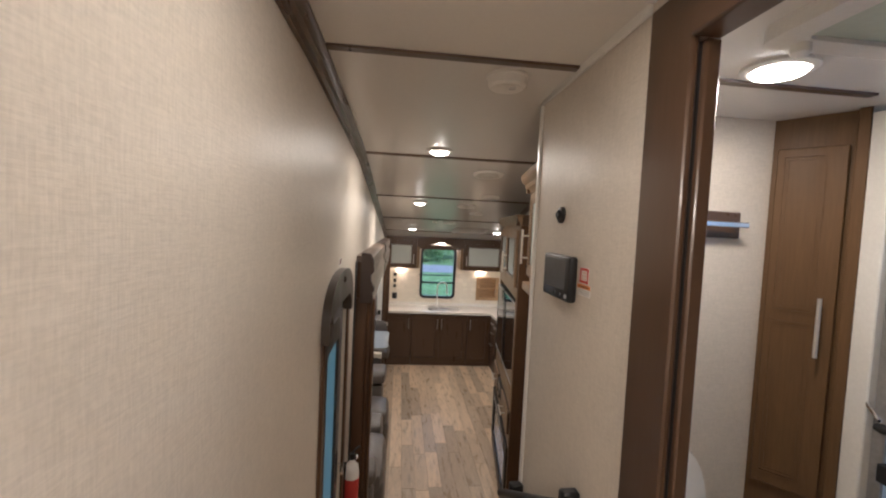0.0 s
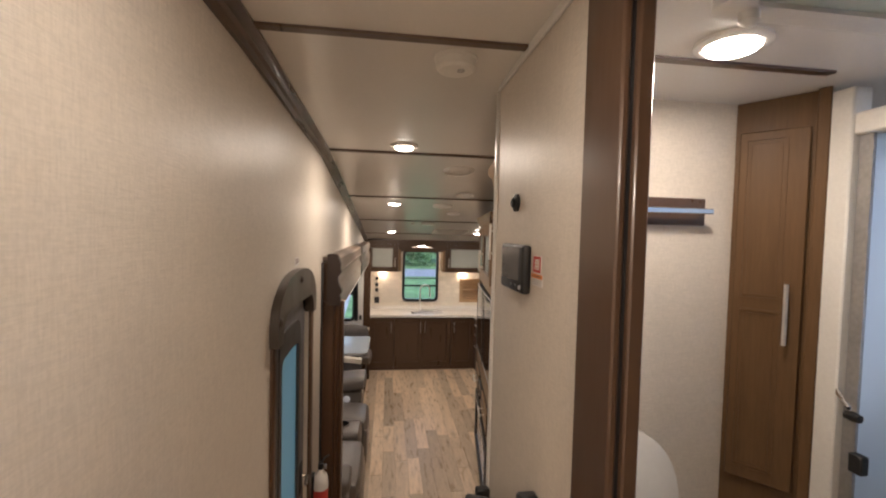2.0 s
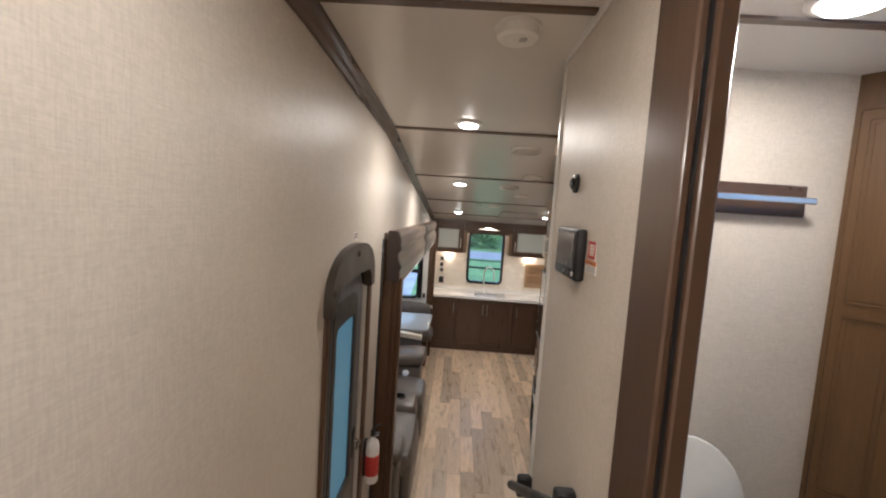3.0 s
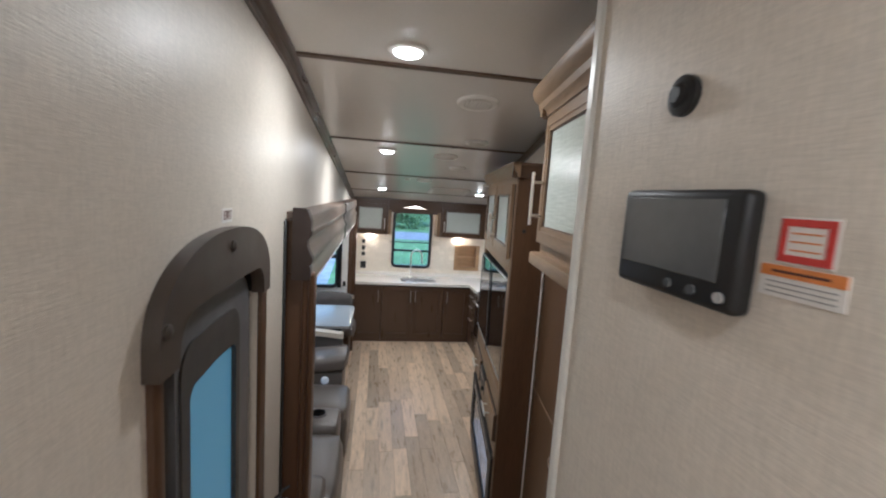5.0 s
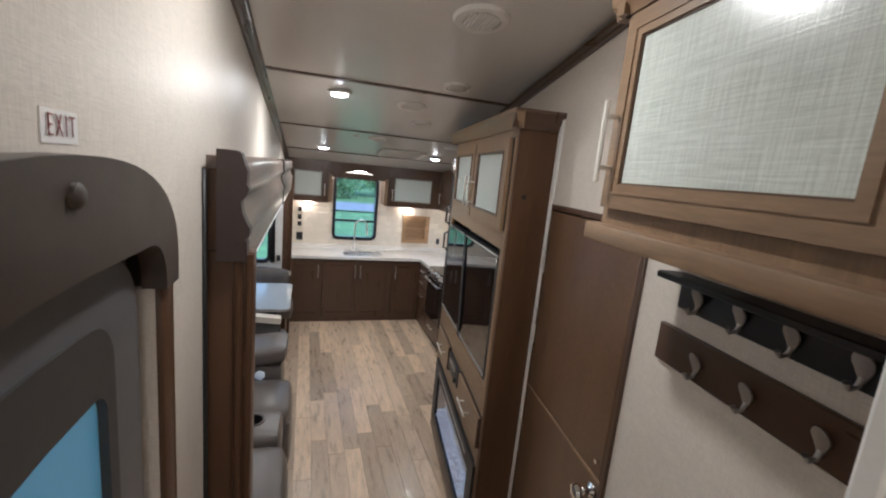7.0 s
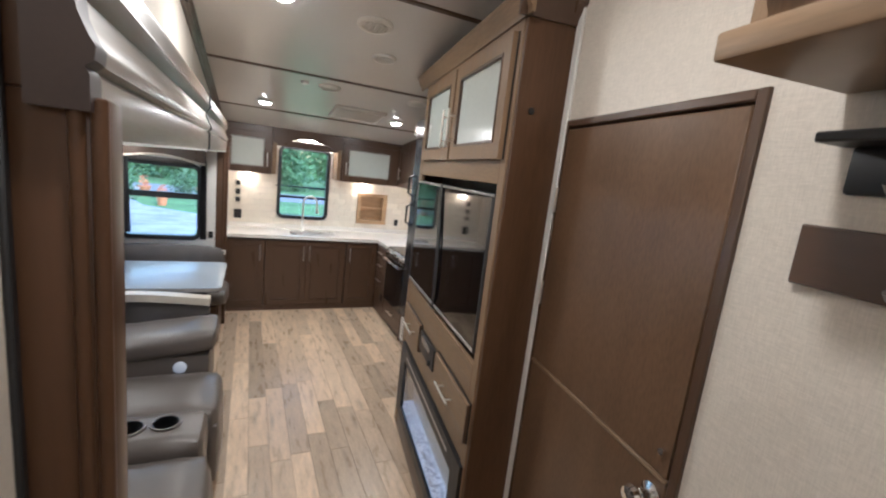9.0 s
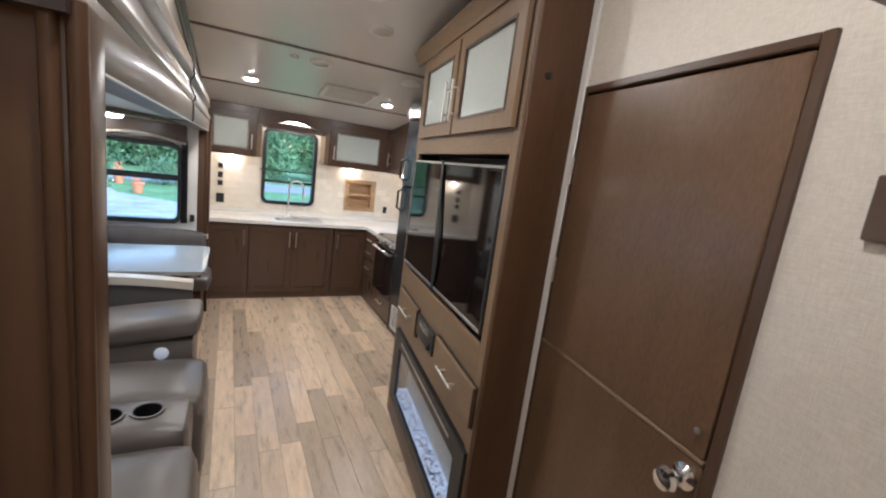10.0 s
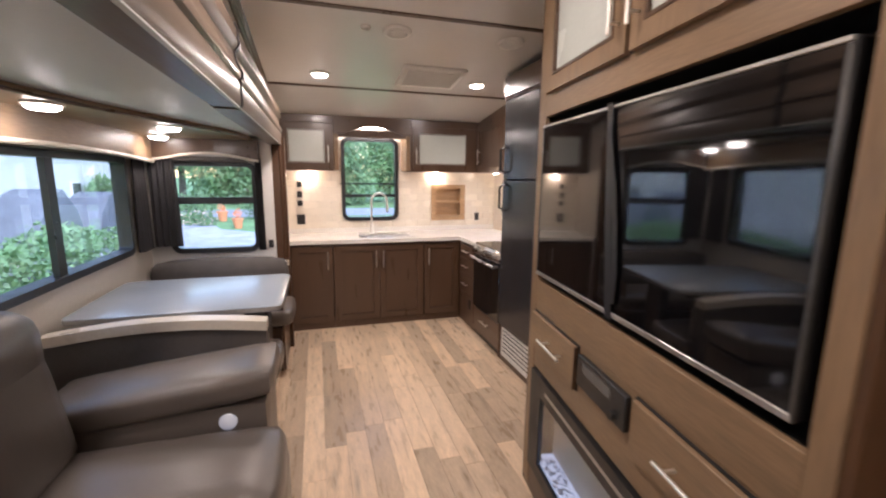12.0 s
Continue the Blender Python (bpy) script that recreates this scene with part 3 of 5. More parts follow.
part("leaf", ring(roundtop(1.920, 2.420, 0.06, 1.985, 0.10), roundtop(1.955, 2.297, 0.97, 1.89, 0.07), "x", LEFT - 0.050, LEFT - 0.008), DOOR_GREY, door, "grey moulded door leaf")
pane_frame = part("window_frame", ring(roundtop(1.938, 2.312, 0.95, 1.908, 0.070), roundtop(1.978, 2.282, 1.0, 1.805, 0.035), "x", LEFT - 0.024, LEFT - 0.003), CHARCOAL, door, "charcoal pane surround")
part("pane", prism(roundtop(1.970, 2.290, 0.99, 1.812, 0.035), "x", LEFT - 0.020, LEFT - 0.016), DOOR_PANE, pane_frame, "blue frosted pane")
for y, z in ((2.145, 2.098), (1.806, 1.990)):
    part("screw", lathe([(0.014, 0), (0.014, 0.006), (0.008, 0.010)], (LEFT + 0.029, y, z), 14, "x"), DOOR_TRIM, door)
bm = box(LEFT - 0.04, LEFT - 0.002, 2.34, 2.395, 1.05, 1.20, 0.008, 2)
latch = part("latch", bm, BLACK, door, "black paddle latch")
part("lever", tube([(LEFT - 0.01, 2.38, 1.13), (LEFT + 0.02, 2.38, 1.13), (LEFT + 0.025, 2.32, 1.12)], 0.008), CHROME, latch)

# exit sticker
sticker = thing("exit_sticker", (LEFT, 2.191, 2.168), "small white exit sticker on the wallpaper", "sticker")
part("paper", box(LEFT, LEFT + 0.0015, 2.154, 2.229, 2.150, 2.186), PAPER, sticker)


def lettering(text, size, m, parent, name="lettering", mat=None):
    cu = bpy.data.curves.new("text", "FONT")
    cu.body, cu.size, cu.align_x, cu.align_y, cu.extrude, cu.space_character, cu.offset = text, size, "CENTER", "CENTER", 0.0004, 1.35, -0.0005
    tmp = new("text", cu)
    bpy.context.view_layer.update()
    me = bpy.data.meshes.new_from_object(tmp.evaluated_get(bpy.context.evaluated_depsgraph_get()))
    bpy.data.objects.remove(tmp)
    me.transform(Matrix.Translation(-FRAME[parent]) @ m)
    me.materials.clear()
    me.materials.append(mat)
    ob = new(name, me)
    ob.parent = parent
    FRAME[ob] = FRAME[parent]
    return ob


lettering("EXIT", 0.035, Matrix.Translation((LEFT + 0.003, 2.1915, 2.168)) @ Matrix(((0, 0, 1), (0.64, 0, 0), (0, 1, 0))).to_4x4(), sticker, mat=EXIT_RED)

# fire extinguisher
ext = thing("fire_extinguisher", (-0.30, 2.61, 0.75), "small white fire extinguisher with a red label on its wall bracket", "extinguisher")
part("cylinder", lathe([(0.010, 0.0), (0.036, 0.004), (0.040, 0.015), (0.040, 0.20), (0.034, 0.235), (0.016, 0.255), (0.014, 0.268)], (-0.305, 2.61, 0.76), 24), PAPER, ext)
part("label", lathe([(0.0405, 0.05), (0.0408, 0.051), (0.0408, 0.165), (0.0405, 0.166)], (-0.305, 2.61, 0.76), 24), RED, ext, "red instruction label")
valve = part("valve", lathe([(0.012, 0.265), (0.014, 0.27), (0.014, 0.30), (0.008, 0.305)], (-0.305, 2.61, 0.76), 14), BLACK, ext)
part("lever", tube([(-0.305, 2.61, 1.06), (-0.285, 2.62, 1.085), (-0.265, 2.63, 1.09)], 0.006), BLACK, valve)
part("gauge", lathe([(0.014, 0), (0.014, 0.012)], (-0.285, 2.61, 1.045), 14, "x"), CHROME, valve)
part("bracket", box(LEFT, -0.335, 2.585, 2.635, 0.80, 1.00, 0.004), BLACK, ext)

# ---- ceiling fittings ----
def ceiling_lamp(x, y, z, watts, radius=0.052, group="ceiling lamps"):
    lamp = thing("ceiling_lamp", (x, y, z), "lit round recessed ceiling lamp with white rim", "lamp", group)
    part("rim", lathe([(radius + 0.022, 0.004), (radius + 0.022, -0.006), (radius + 0.006, -0.012), (radius - 0.004, -0.010), (radius - 0.004, 0.004)], (x, y, z)), WHITE_VINYL, lamp)
    part("diffuser", lathe([(radius, 0.0), (radius, -0.010), (radius * 0.88, -0.019), (radius * 0.62, -0.024), (radius * 0.3, -0.026)], (x, y, z)), DIFFUSER, lamp)
    light = new("lamp_light", bpy.data.lights.new("lamp_light", "AREA"))
    light.data.shape, light.data.size, light.data.energy, light.data.color = "DISK", 2 * radius, watts, WARM
    light.location = (x, y, z - 0.031)
    return lamp


# Last two, y 0.75 and -0.6: unseen fill lamps added to light the hall.
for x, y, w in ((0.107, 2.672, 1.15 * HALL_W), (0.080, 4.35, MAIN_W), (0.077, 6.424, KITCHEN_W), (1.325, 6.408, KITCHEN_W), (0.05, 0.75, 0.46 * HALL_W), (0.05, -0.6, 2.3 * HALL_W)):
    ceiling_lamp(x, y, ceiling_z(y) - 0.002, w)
ceiling_lamp(0.915, 1.362, 2.822, BATH_W, 0.068)


def round_vent(x, y, r, label, slots, name="ceiling_vent", category="vent"):
    z = ceiling_z(y)
    slope = math.atan2(ceiling_z(y + 0.05) - ceiling_z(y - 0.05), 0.1)
    ob = thing(name, (x, y, z), label, category)
    spin = Matrix.Translation((x, y, z)) @ Matrix.Rotation(slope, 4, "X") @ Matrix.Translation((-x, -y, -z))
    bm = lathe([(r, 0.004), (r, -0.006), (r * 0.92, -0.014), (r * 0.70, -0.015), (r * 0.66, -0.008), (r * 0.3, -0.008)], (x, y, z), 32)
    bmesh.ops.transform(bm, matrix=spin, verts=bm.verts)
    part("rim", bm, WHITE_VINYL, ob)
    for k in range(slots):
        a = x + (k - (slots - 1) / 2) * 1.15 * r / slots
        half = 0.62 * r * math.sqrt(max(0.05, 1 - ((a - x) / (0.66 * r)) ** 2))
        bm = box(a - 0.006, a + 0.006, y - half, y + half, z - 0.018, z - 0.006, 0.002)
        bmesh.ops.transform(bm, matrix=spin, verts=bm.verts)
        part("slat", bm, WHITE_VINYL, ob)
    return ob


round_vent(0.494, 3.17, 0.105, "round white ceiling air vent with slats", 8)
round_vent(0.544, 4.42, 0.095, "round white ceiling air vent with slats", 7)
round_vent(0.720, 4.832, 0.075, "round white ceiling speaker grille", 5, "speaker_grille", "speaker")
round_vent(0.674, 3.924, 0.080, "round white ceiling speaker grille", 5, "speaker_grille", "speaker")
round_vent(0.520, 5.645, 0.085, "round white ceiling air vent with slats", 7)
round_vent(1.256, 5.632, 0.085, "round white ceiling air vent with slats", 7)
round_vent(0.331, 5.628, 0.030, "tiny round white ceiling sensor", 2, "ceiling_sensor", "sensor")
smoke = thing("smoke_alarm", (0.217, 1.591, 2.826), "round white smoke alarm under the hall ceiling", "alarm")
part("base", lathe([(0.064, 0.002), (0.064, -0.012), (0.058, -0.014)], (0.217, 1.591, 2.826), 32), WHITE_VINYL, smoke)
part("cover", lathe([(0.060, -0.013), (0.058, -0.036), (0.050, -0.044), (0.02, -0.046)], (0.217, 1.591, 2.826), 32), WHITE_VINYL, smoke)
part("button", lathe([(0.012, -0.045), (0.011, -0.049)], (0.23, 1.575, 2.826), 14), SILVER, smoke)

ac = thing("air_conditioner_vent", (0.90, 6.315, ceiling_z(6.315)), "flat white ceiling air-conditioner grille", "vent")
slope = Matrix.Translation((0.90, 6.315, ceiling_z(6.315))) @ Matrix.Rotation(math.atan2(-0.66, 5.18), 4, "X")
bm = bmesh.new()
box(-0.24, 0.24, -0.20, 0.20, -0.025, 0.004, 0.008, bm=bm)
bmesh.ops.transform(bm, matrix=slope, verts=bm.verts)
part("housing", bm, WHITE_VINYL, ac)
for k in range(9):
    bm = box(-0.20, 0.20, -0.15 + k * 0.034, -0.132 + k * 0.034, -0.034, -0.024, 0.002)
    bmesh.ops.transform(bm, matrix=slope, verts=bm.verts)
    part("slat", bm, WHITE_VINYL, ac)

# ---- hall partition: monitor, thermostat knob, labels, grab rail ----
mon = thing("control_monitor", (HALL, 1.47, 2.22), "black control monitor with a dark grey screen on the hall partition", "monitor")
part("case", box(HALL - 0.026, HALL, 1.415, 1.627, 2.147, 2.279, 0.009, 3), BLACK, mon)
part("screen", box(HALL - 0.0272, HALL - 0.025, 1.440, 1.612, 2.178, 2.268, 0.001), SCREEN_GREY, mon)
for k in range(3):
    part("button", lathe([(0.006, 0), (0.006, -0.004)], (HALL - 0.026, 1.432 + 0.04 * k, 2.164), 12, "x"), GREY_PRINT if k == 0 else SCREEN_GREY, mon)
knob = thing("temperature_sensor", (HALL, 1.557, 2.400), "small round black temperature sensor on the hall partition", "sensor")
part("base", lathe([(0.026, 0), (0.026, -0.008), (0.018, -0.012)], (HALL, 1.557, 2.400), 24, "x"), BLACK, knob)
part("cap", lathe([(0.015, -0.010), (0.016, -0.014), (0.010, -0.019)], (HALL, 1.557, 2.400), 24, "x"), BLACK, knob)
notice = thing("warning_sticker", (HALL, 1.36, 2.2), "white notice sticker with a red border and an orange band", "sticker")
part("paper", box(HALL - 0.0012, HALL, 1.345, 1.400, 2.209, 2.254), PAPER, notice)
bm = ring(square(1.347, 1.398, 2.211, 2.252), square(1.354, 1.391, 2.218, 2.245), "x", HALL - 0.0020, HALL - 0.0010)
part("border", bm, RED, notice)
for k in range(3):
    part("print_line", box(HALL - 0.0018, HALL - 0.0010, 1.358, 1.387, 2.222 + 0.008 * k, 2.2235 + 0.008 * k), ORANGE, notice)
part("paper", box(HALL - 0.0012, HALL, 1.331, 1.413, 2.176, 2.2075), PAPER, notice)
part("band", box(HALL - 0.0020, HALL - 0.0010, 1.332, 1.412, 2.196, 2.207), ORANGE, notice)
part("print_line", box(HALL - 0.0024, HALL - 0.0018, 1.345, 1.400, 2.200, 2.2025), DARK_PRINT, notice)
for k in range(3):
    part("print_line", box(HALL - 0.0018, HALL - 0.0010, 1.338, 1.405, 2.180 + 0.005 * k, 2.1815 + 0.005 * k), GREY_PRINT, notice)
rail = thing("grab_rail", (HALL, 1.55, 1.5), "sloping black grab rail beside the hall steps", "rail")
part("bar", tube([(HALL - 0.05, 1.27, 1.655), (HALL - 0.05, 1.90, 1.285)], 0.016, 14), BLACK, rail)
for y, z in ((1.325, 1.62), (1.79, 1.35)):
    part("bracket", box(HALL - 0.05, HALL, y - 0.016, y + 0.016, z - 0.03, z + 0.045, 0.006), BLACK, rail)

# ---- bathroom seen through its doorway ----
shelf = thing("towel_shelf", (1.05, 1.79, 2.36), "dark walnut wall board with a chrome towel bar", "towel rail")
part("board", box(0.80, 1.195, 1.770, 1.79, 2.355, 2.456, 0.004), WALNUT_FLAT, shelf)
part("bar", box(0.74, 1.190, 1.722, 1.737, 2.396, 2.416, 0.003), CHROME, shelf)
for x in (0.82, 1.165):
    part("post", tube([(x, 1.772, 2.408), (x, 1.735, 2.408)], 0.008), CHROME, shelf)

BATHCAB = Matrix.Translation((1.325, 1.785, 0)) @ Matrix.Rotation(radians(-50), 4, "Z")
cab = thing("linen_cabinet", (0, 0.03, UPPER), "tall brown wooden linen cabinet set across the bathroom corner", "cabinet", space=BATHCAB)
part("body", box(-0.008, 0.252, 0.0, 0.30, UPPER, 2.825, 0.003), BATH_WOOD, cab)
leaf = part("door", box(0.010, 0.210, -0.020, 0.0, 1.42, 2.70, 0.004), BATH_WOOD, cab, "panelled brown door")
for z0, z1 in ((1.462, 2.056), (2.092, 2.675)):
    part("panel_moulding", ring(square(0.028, 0.152, z0, z1), square(0.036, 0.144, z0 + 0.008, z1 - 0.008), "y", -0.025, -0.019), BATH_WOOD, leaf)
    part("panel_moulding", ring(square(0.042, 0.138, z0 + 0.014, z1 - 0.014), square(0.048, 0.132, z0 + 0.020, z1 - 0.020), "y", -0.023, -0.019), BATH_WOOD, leaf)
part("handle", tube([(0.168, -0.055, 1.945), (0.168, -0.055, 2.157)], 0.007, 12), NICKEL, leaf, "brushed nickel bar handle")
for z in (1.985, 2.125):
    part("handle_post", tube([(0.168, -0.02, z), (0.168, -0.055, z)], 0.005), NICKEL, leaf)
part("edge_trim", box(0.222, 0.257, -0.025, 0.0, UPPER, 2.83, 0.004), BATH_WOOD, cab)
toilet = thing("toilet", (0.92, 1.6, UPPER), "white toilet with its lid raised against the wall", "toilet")
part("bowl", lathe([(0.12, 0), (0.11, 0.1), (0.16, 0.26), (0.19, 0.38), (0.19, 0.42)], (0.866, 1.42, UPPER), 28), CERAMIC, toilet)
bm = prism([(0.866 + 0.213 * math.cos(a), 1.357 + 0.278 * math.sin(a)) for a in [2 * math.pi * k / 36 for k in range(36)]], "y", 1.69, 1.715, 0.006)
part("lid", bm, CERAMIC, toilet, "raised white lid")
part("tank_base", box(0.716, 1.016, 1.55, 1.69, UPPER + 0.2, UPPER + 0.46, 0.02, 2), CERAMIC, toilet)
shower = thing("shower_door", (1.51, 1.1, UPPER), "frosted shower door in a pale frame", "shower door")
part("panel", box(1.505, 1.515, 0.50, 1.49, UPPER + 0.05, 2.64), SHOWER_GLASS, shower)
part("frame_post", box(1.47, 1.54, 1.505, 1.575, UPPER, 2.80, 0.005), WHITE_VINYL, shower)
part("header", box(1.475, 1.54, 0.45, 1.505, 2.645, 2.715, 0.005), WHITE_VINYL, shower)
part("metal_edge", box(1.495, 1.506, 1.462, 1.500, UPPER + 0.05, 2.645), SILVER, shower)
part("hinge", box(1.475, 1.505, 1.425, 1.465, 1.59, 1.65, 0.004), BLACK, shower)
part("handle", tube([(1.49, 1.52, 1.835), (1.46, 1.49, 1.825), (1.44, 1.44, 1.80)], 0.007), CHROME, shower)
part("handle_tip", lathe([(0.012, -0.02), (0.016, 0), (0.012, 0.02)], (1.435, 1.425, 1.78), 14, "y"), BLACK, shower)
# Unseen panel, added so beige wallpaper doesn't tint the light in the shower.
solid("shower_surround", box(RIGHT - 0.012, RIGHT - 0.002, 0.20, 1.78, UPPER, 2.82), WHITE_VINYL, "unseen white panel added to bounce the shower light", "wall panel", kind="structure")
skylight = thing("skylight", (1.83, 0.90, 2.83), "white translucent skylight over the shower", "skylight")
part("frame", ring(square(SKY[0] - 0.03, SKY[1] + 0.03, SKY[2] - 0.03, SKY[3] + 0.03), square(SKY[0], SKY[1], SKY[2], SKY[3]), "z", 2.82, 2.835), WHITE_VINYL, skylight)
part("pane", box(SKY[0], SKY[1], SKY[2], SKY[3], 2.885, 2.891), SHOWER_GLASS, skylight).visible_shadow = False
daylight = new("skylight_light", bpy.data.lights.new("skylight_light", "AREA"))
daylight.data.shape, daylight.data.size, daylight.data.size_y, daylight.data.energy, daylight.data.color = "RECTANGLE", 0.38, 0.66, SKYLIGHT_W, (0.80, 0.90, 1.0)
daylight.location = (1.83, 0.90, 2.875)
roof_vent = thing("roof_vent", (0.95, 0.95, 2.83), "white plastic bathroom roof vent", "vent")
part("frame", ring(rounded(0.70, 1.25, 0.70, 1.20, 0.04), rounded(0.76, 1.19, 0.76, 1.14, 0.03), "z", 2.79, 2.835), WHITE_VINYL, roof_vent)
part("lid", box(0.76, 1.19, 0.76, 1.14, 2.800, 2.815), VENT_LID, roof_vent)
part("crank", lathe([(0.02, 0), (0.02, -0.02), (0.008, -0.03)], (0.78, 1.165, 2.79), 14), WHITE_VINYL, roof_vent)

# ---- glass-fronted wall cabinet and coat hooks ----
def bar_handle(parent, a, b, out, radius=0.006, inset=0.18):
    """A slim bar with two posts; out points from the door to the room."""
    a, b, out = Vector(a), Vector(b), Vector(out)
    h = part("handle", tube([a + out, b + out], radius, 10), NICKEL, parent, "brushed nickel bar handle")
    for k in (inset, 1 - inset):
        p = a.lerp(b, k)
        part("handle_post", tube([p, p + out], radius * 0.8, 8), NICKEL, parent)
    return h


GN = -0.085
gcab = thing("wall_cabinet", (GN, -1.2, 2.05), "taupe wooden wall cabinet with a woven frosted glass door", "cabinet", space=ANGLED)
part("body", box(GN + 0.021, N0, -1.53, -0.882, 2.076, 2.56), TAUPE_UP, gcab)
part("bottom_rail", box(GN - 0.013, N0, -1.535, -0.862, 2.034, 2.076, 0.006, 2), TAUPE, gcab)
crown = [(0.021, 2.545), (-0.004, 2.545), (-0.008, 2.562), (-0.020, 2.572), (-0.024, 2.592), (-0.042, 2.606), (-0.048, 2.628), (-0.048, 2.642), (0.021, 2.642)]
part("crown", prism([(GN + a, z) for a, z in crown], "y", -1.53, -0.850), TAUPE, gcab)
part("crown", prism([(-0.882 - a, z) for a, z in crown], "x", GN - 0.02, N0), TAUPE, gcab)
gdoor = part("door", ring(square(-1.502, -0.900, 2.116, 2.542), square(-1.444, -0.956, 2.171, 2.490), "x", GN, GN + 0.021), TAUPE, gcab)
for w, d in ((0.0, 0.0), (0.010, 0.004), (0.020, 0.008)):
    part("door_bead", ring(square(-1.466 + w, -0.934 - w, 2.149 + w, 2.512 - w), square(-1.460 + w, -0.940 - w, 2.155 + w, 2.506 - w), "x", GN - 0.003 + d, GN + 0.012), WALNUT if w else TAUPE, gdoor)
part("glass", box(GN + 0.008, GN + 0.014, -1.445, -0.955, 2.170, 2.491), BRUSHED, gdoor, "woven frosted glass")
bar_handle(gdoor, (GN, -0.920, 2.174), (GN, -0.920, 2.354), (-0.034, 0, 0))

rack = thing("coat_rack", (N0, -1.1, 1.72), "black shelf rack with a row of nickel double coat hooks", "coat rack", space=ANGLED)
part("shelf", box(N0 - 0.074, N0, -1.40, -0.880, 1.948, 1.965, 0.003), BLACK, rack)
part("back_board", box(N0 - 0.014, N0, -1.360, -0.900, 1.872, 1.9485, 0.006, 2), BLACK, rack)
rack2 = thing("coat_rack", (N0, -1.1, 1.72), "dark walnut board with a row of nickel coat hooks", "coat rack", space=ANGLED)
part("back_board", box(N0 - 0.016, N0, -1.364, -0.856, 1.713, 1.818, 0.003), WALNUT_FLAT, rack2)


def coat_hook(parent, v, z, x0):
    """A flat rounded finger leaning out from a stem, with a short lower prong."""
    blade = [(0.017 * math.cos(a) * (0.45 + 0.55 * min(1.0, 1 + math.sin(a))), (0.034 if math.sin(a) < 0 else 0.022) * math.sin(a)) for a in [2 * math.pi * k / 20 for k in range(20)]]
    bm = prism([(v + p, z + 0.010 + q) for p, q in blade], "x", x0 - 0.006, x0 - 0.001, 0.0015)
    for w in bm.verts:
        w.co.x -= 0.45 * max(0.0, w.co.z - z + 0.006)
    hook = part("hook", bm, HOOK, parent)
    part("prong", tube([(x0, v, z - 0.008), (x0 - 0.010, v, z - 0.030), (x0 - 0.026, v, z - 0.034), (x0 - 0.034, v, z - 0.022)], [0.006, 0.005, 0.004, 0.006], 10), HOOK, hook)


for v in (-1.334, -1.214, -1.097, -0.975):
    coat_hook(rack, v, 1.912, N0 - 0.014)
for v in (-1.307, -1.154, -1.011):
    coat_hook(rack2, v, 1.760, N0 - 0.016)

# ---- closet door ----
cdoor = thing("door_2", (N0, -0.4, 0), "closed plain brown closet door with a chrome knob", "door", kind="structure", space=ANGLED)
for v0, v1 in ((-0.738, -0.714), (-0.034, -0.028)):
    part("casing", box(N0 - 0.011, N0 + 0.03, v0, v1, 0, 2.068, 0.002), WALNUT, cdoor)
part("casing", box(N0 - 0.011, N0 + 0.03, -0.714, -0.034, 2.044, 2.068, 0.004), WALNUT_FLAT, cdoor)
part("upper_leaf", box(N0 - 0.006, N0 + 0.026, -0.708, -0.036, 1.187, 2.038, 0.004), DOOR_WOOD, cdoor)
part("lower_leaf", box(N0 - 0.006, N0 + 0.026, -0.708, -0.036, 0.012, 1.177, 0.004), DOOR_WOOD, cdoor)
part("joint_bead", box(N0 - 0.010, N0 + 0.02, -0.708, -0.036, 1.177, 1.187, 0.002), TAUPE, cdoor, "pale bead across the leaf")
kn = part("knob", lathe([(0.030, 0), (0.030, -0.006), (0.013, -0.014), (0.013, -0.034), (0.024, -0.044), (0.029, -0.058), (0.024, -0.070), (0.010, -0.074)], (N0 - 0.006, -0.675, 1.128), 28, "x"), CHROME, cdoor)
for z in (1.747, 1.400, 0.35):
    part("hinge", tube([(N0 - 0.013, -0.034, z), (N0 - 0.013, -0.034, z + 0.088)], 0.006, 10), NICKEL, cdoor)
part("catch", lathe([(0.008, 0), (0.008, -0.012)], (N0 - 0.006, -0.683, 1.249), 12, "x"), CHROME, cdoor)

# ---- entertainment wall ----
unit = thing("entertainment_cabinet", (0.3, 0.72, 0), "taupe and walnut entertainment cabinet with glass-fronted doors", "cabinet", space=ANGLED)
UL = 1.445
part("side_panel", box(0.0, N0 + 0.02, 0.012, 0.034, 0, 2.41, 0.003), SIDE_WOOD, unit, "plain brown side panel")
part("side_panel", box(0.0, 1.10, UL - 0.012, UL + 0.012, 0, 2.41, 0.003), WALNUT, unit, "dark walnut side panel")
part("front_stile", box(-0.004, 0.018, 0.034, 0.085, 0.03, 2.40, 0.002), TAUPE_UP, unit)
part("front_stile", box(-0.004, 0.018, 1.365, UL - 0.012, 0.03, 2.40, 0.002), TAUPE_UP, unit)
part("lower_rail", box(-0.004, 0.018, 0.085, 1.365, 0.955, 1.096, 0.002), TAUPE, unit)
part("upper_rail", box(-0.004, 0.018, 0.085, 1.365, 1.822, 1.915, 0.002), TAUPE, unit)
part("mid_rail", box(-0.002, 0.018, 0.085, 1.365, 0.670, 0.955, 0.002), TAUPE, unit)
part("top_rail", box(-0.004, 0.018, 0.085, 1.365, 2.350, 2.40, 0.002), TAUPE, unit)
part("tv_recess", box(0.16, 0.18, 0.05, 1.42, 1.0, 1.9), BLACK, unit, "dark recess behind the television")
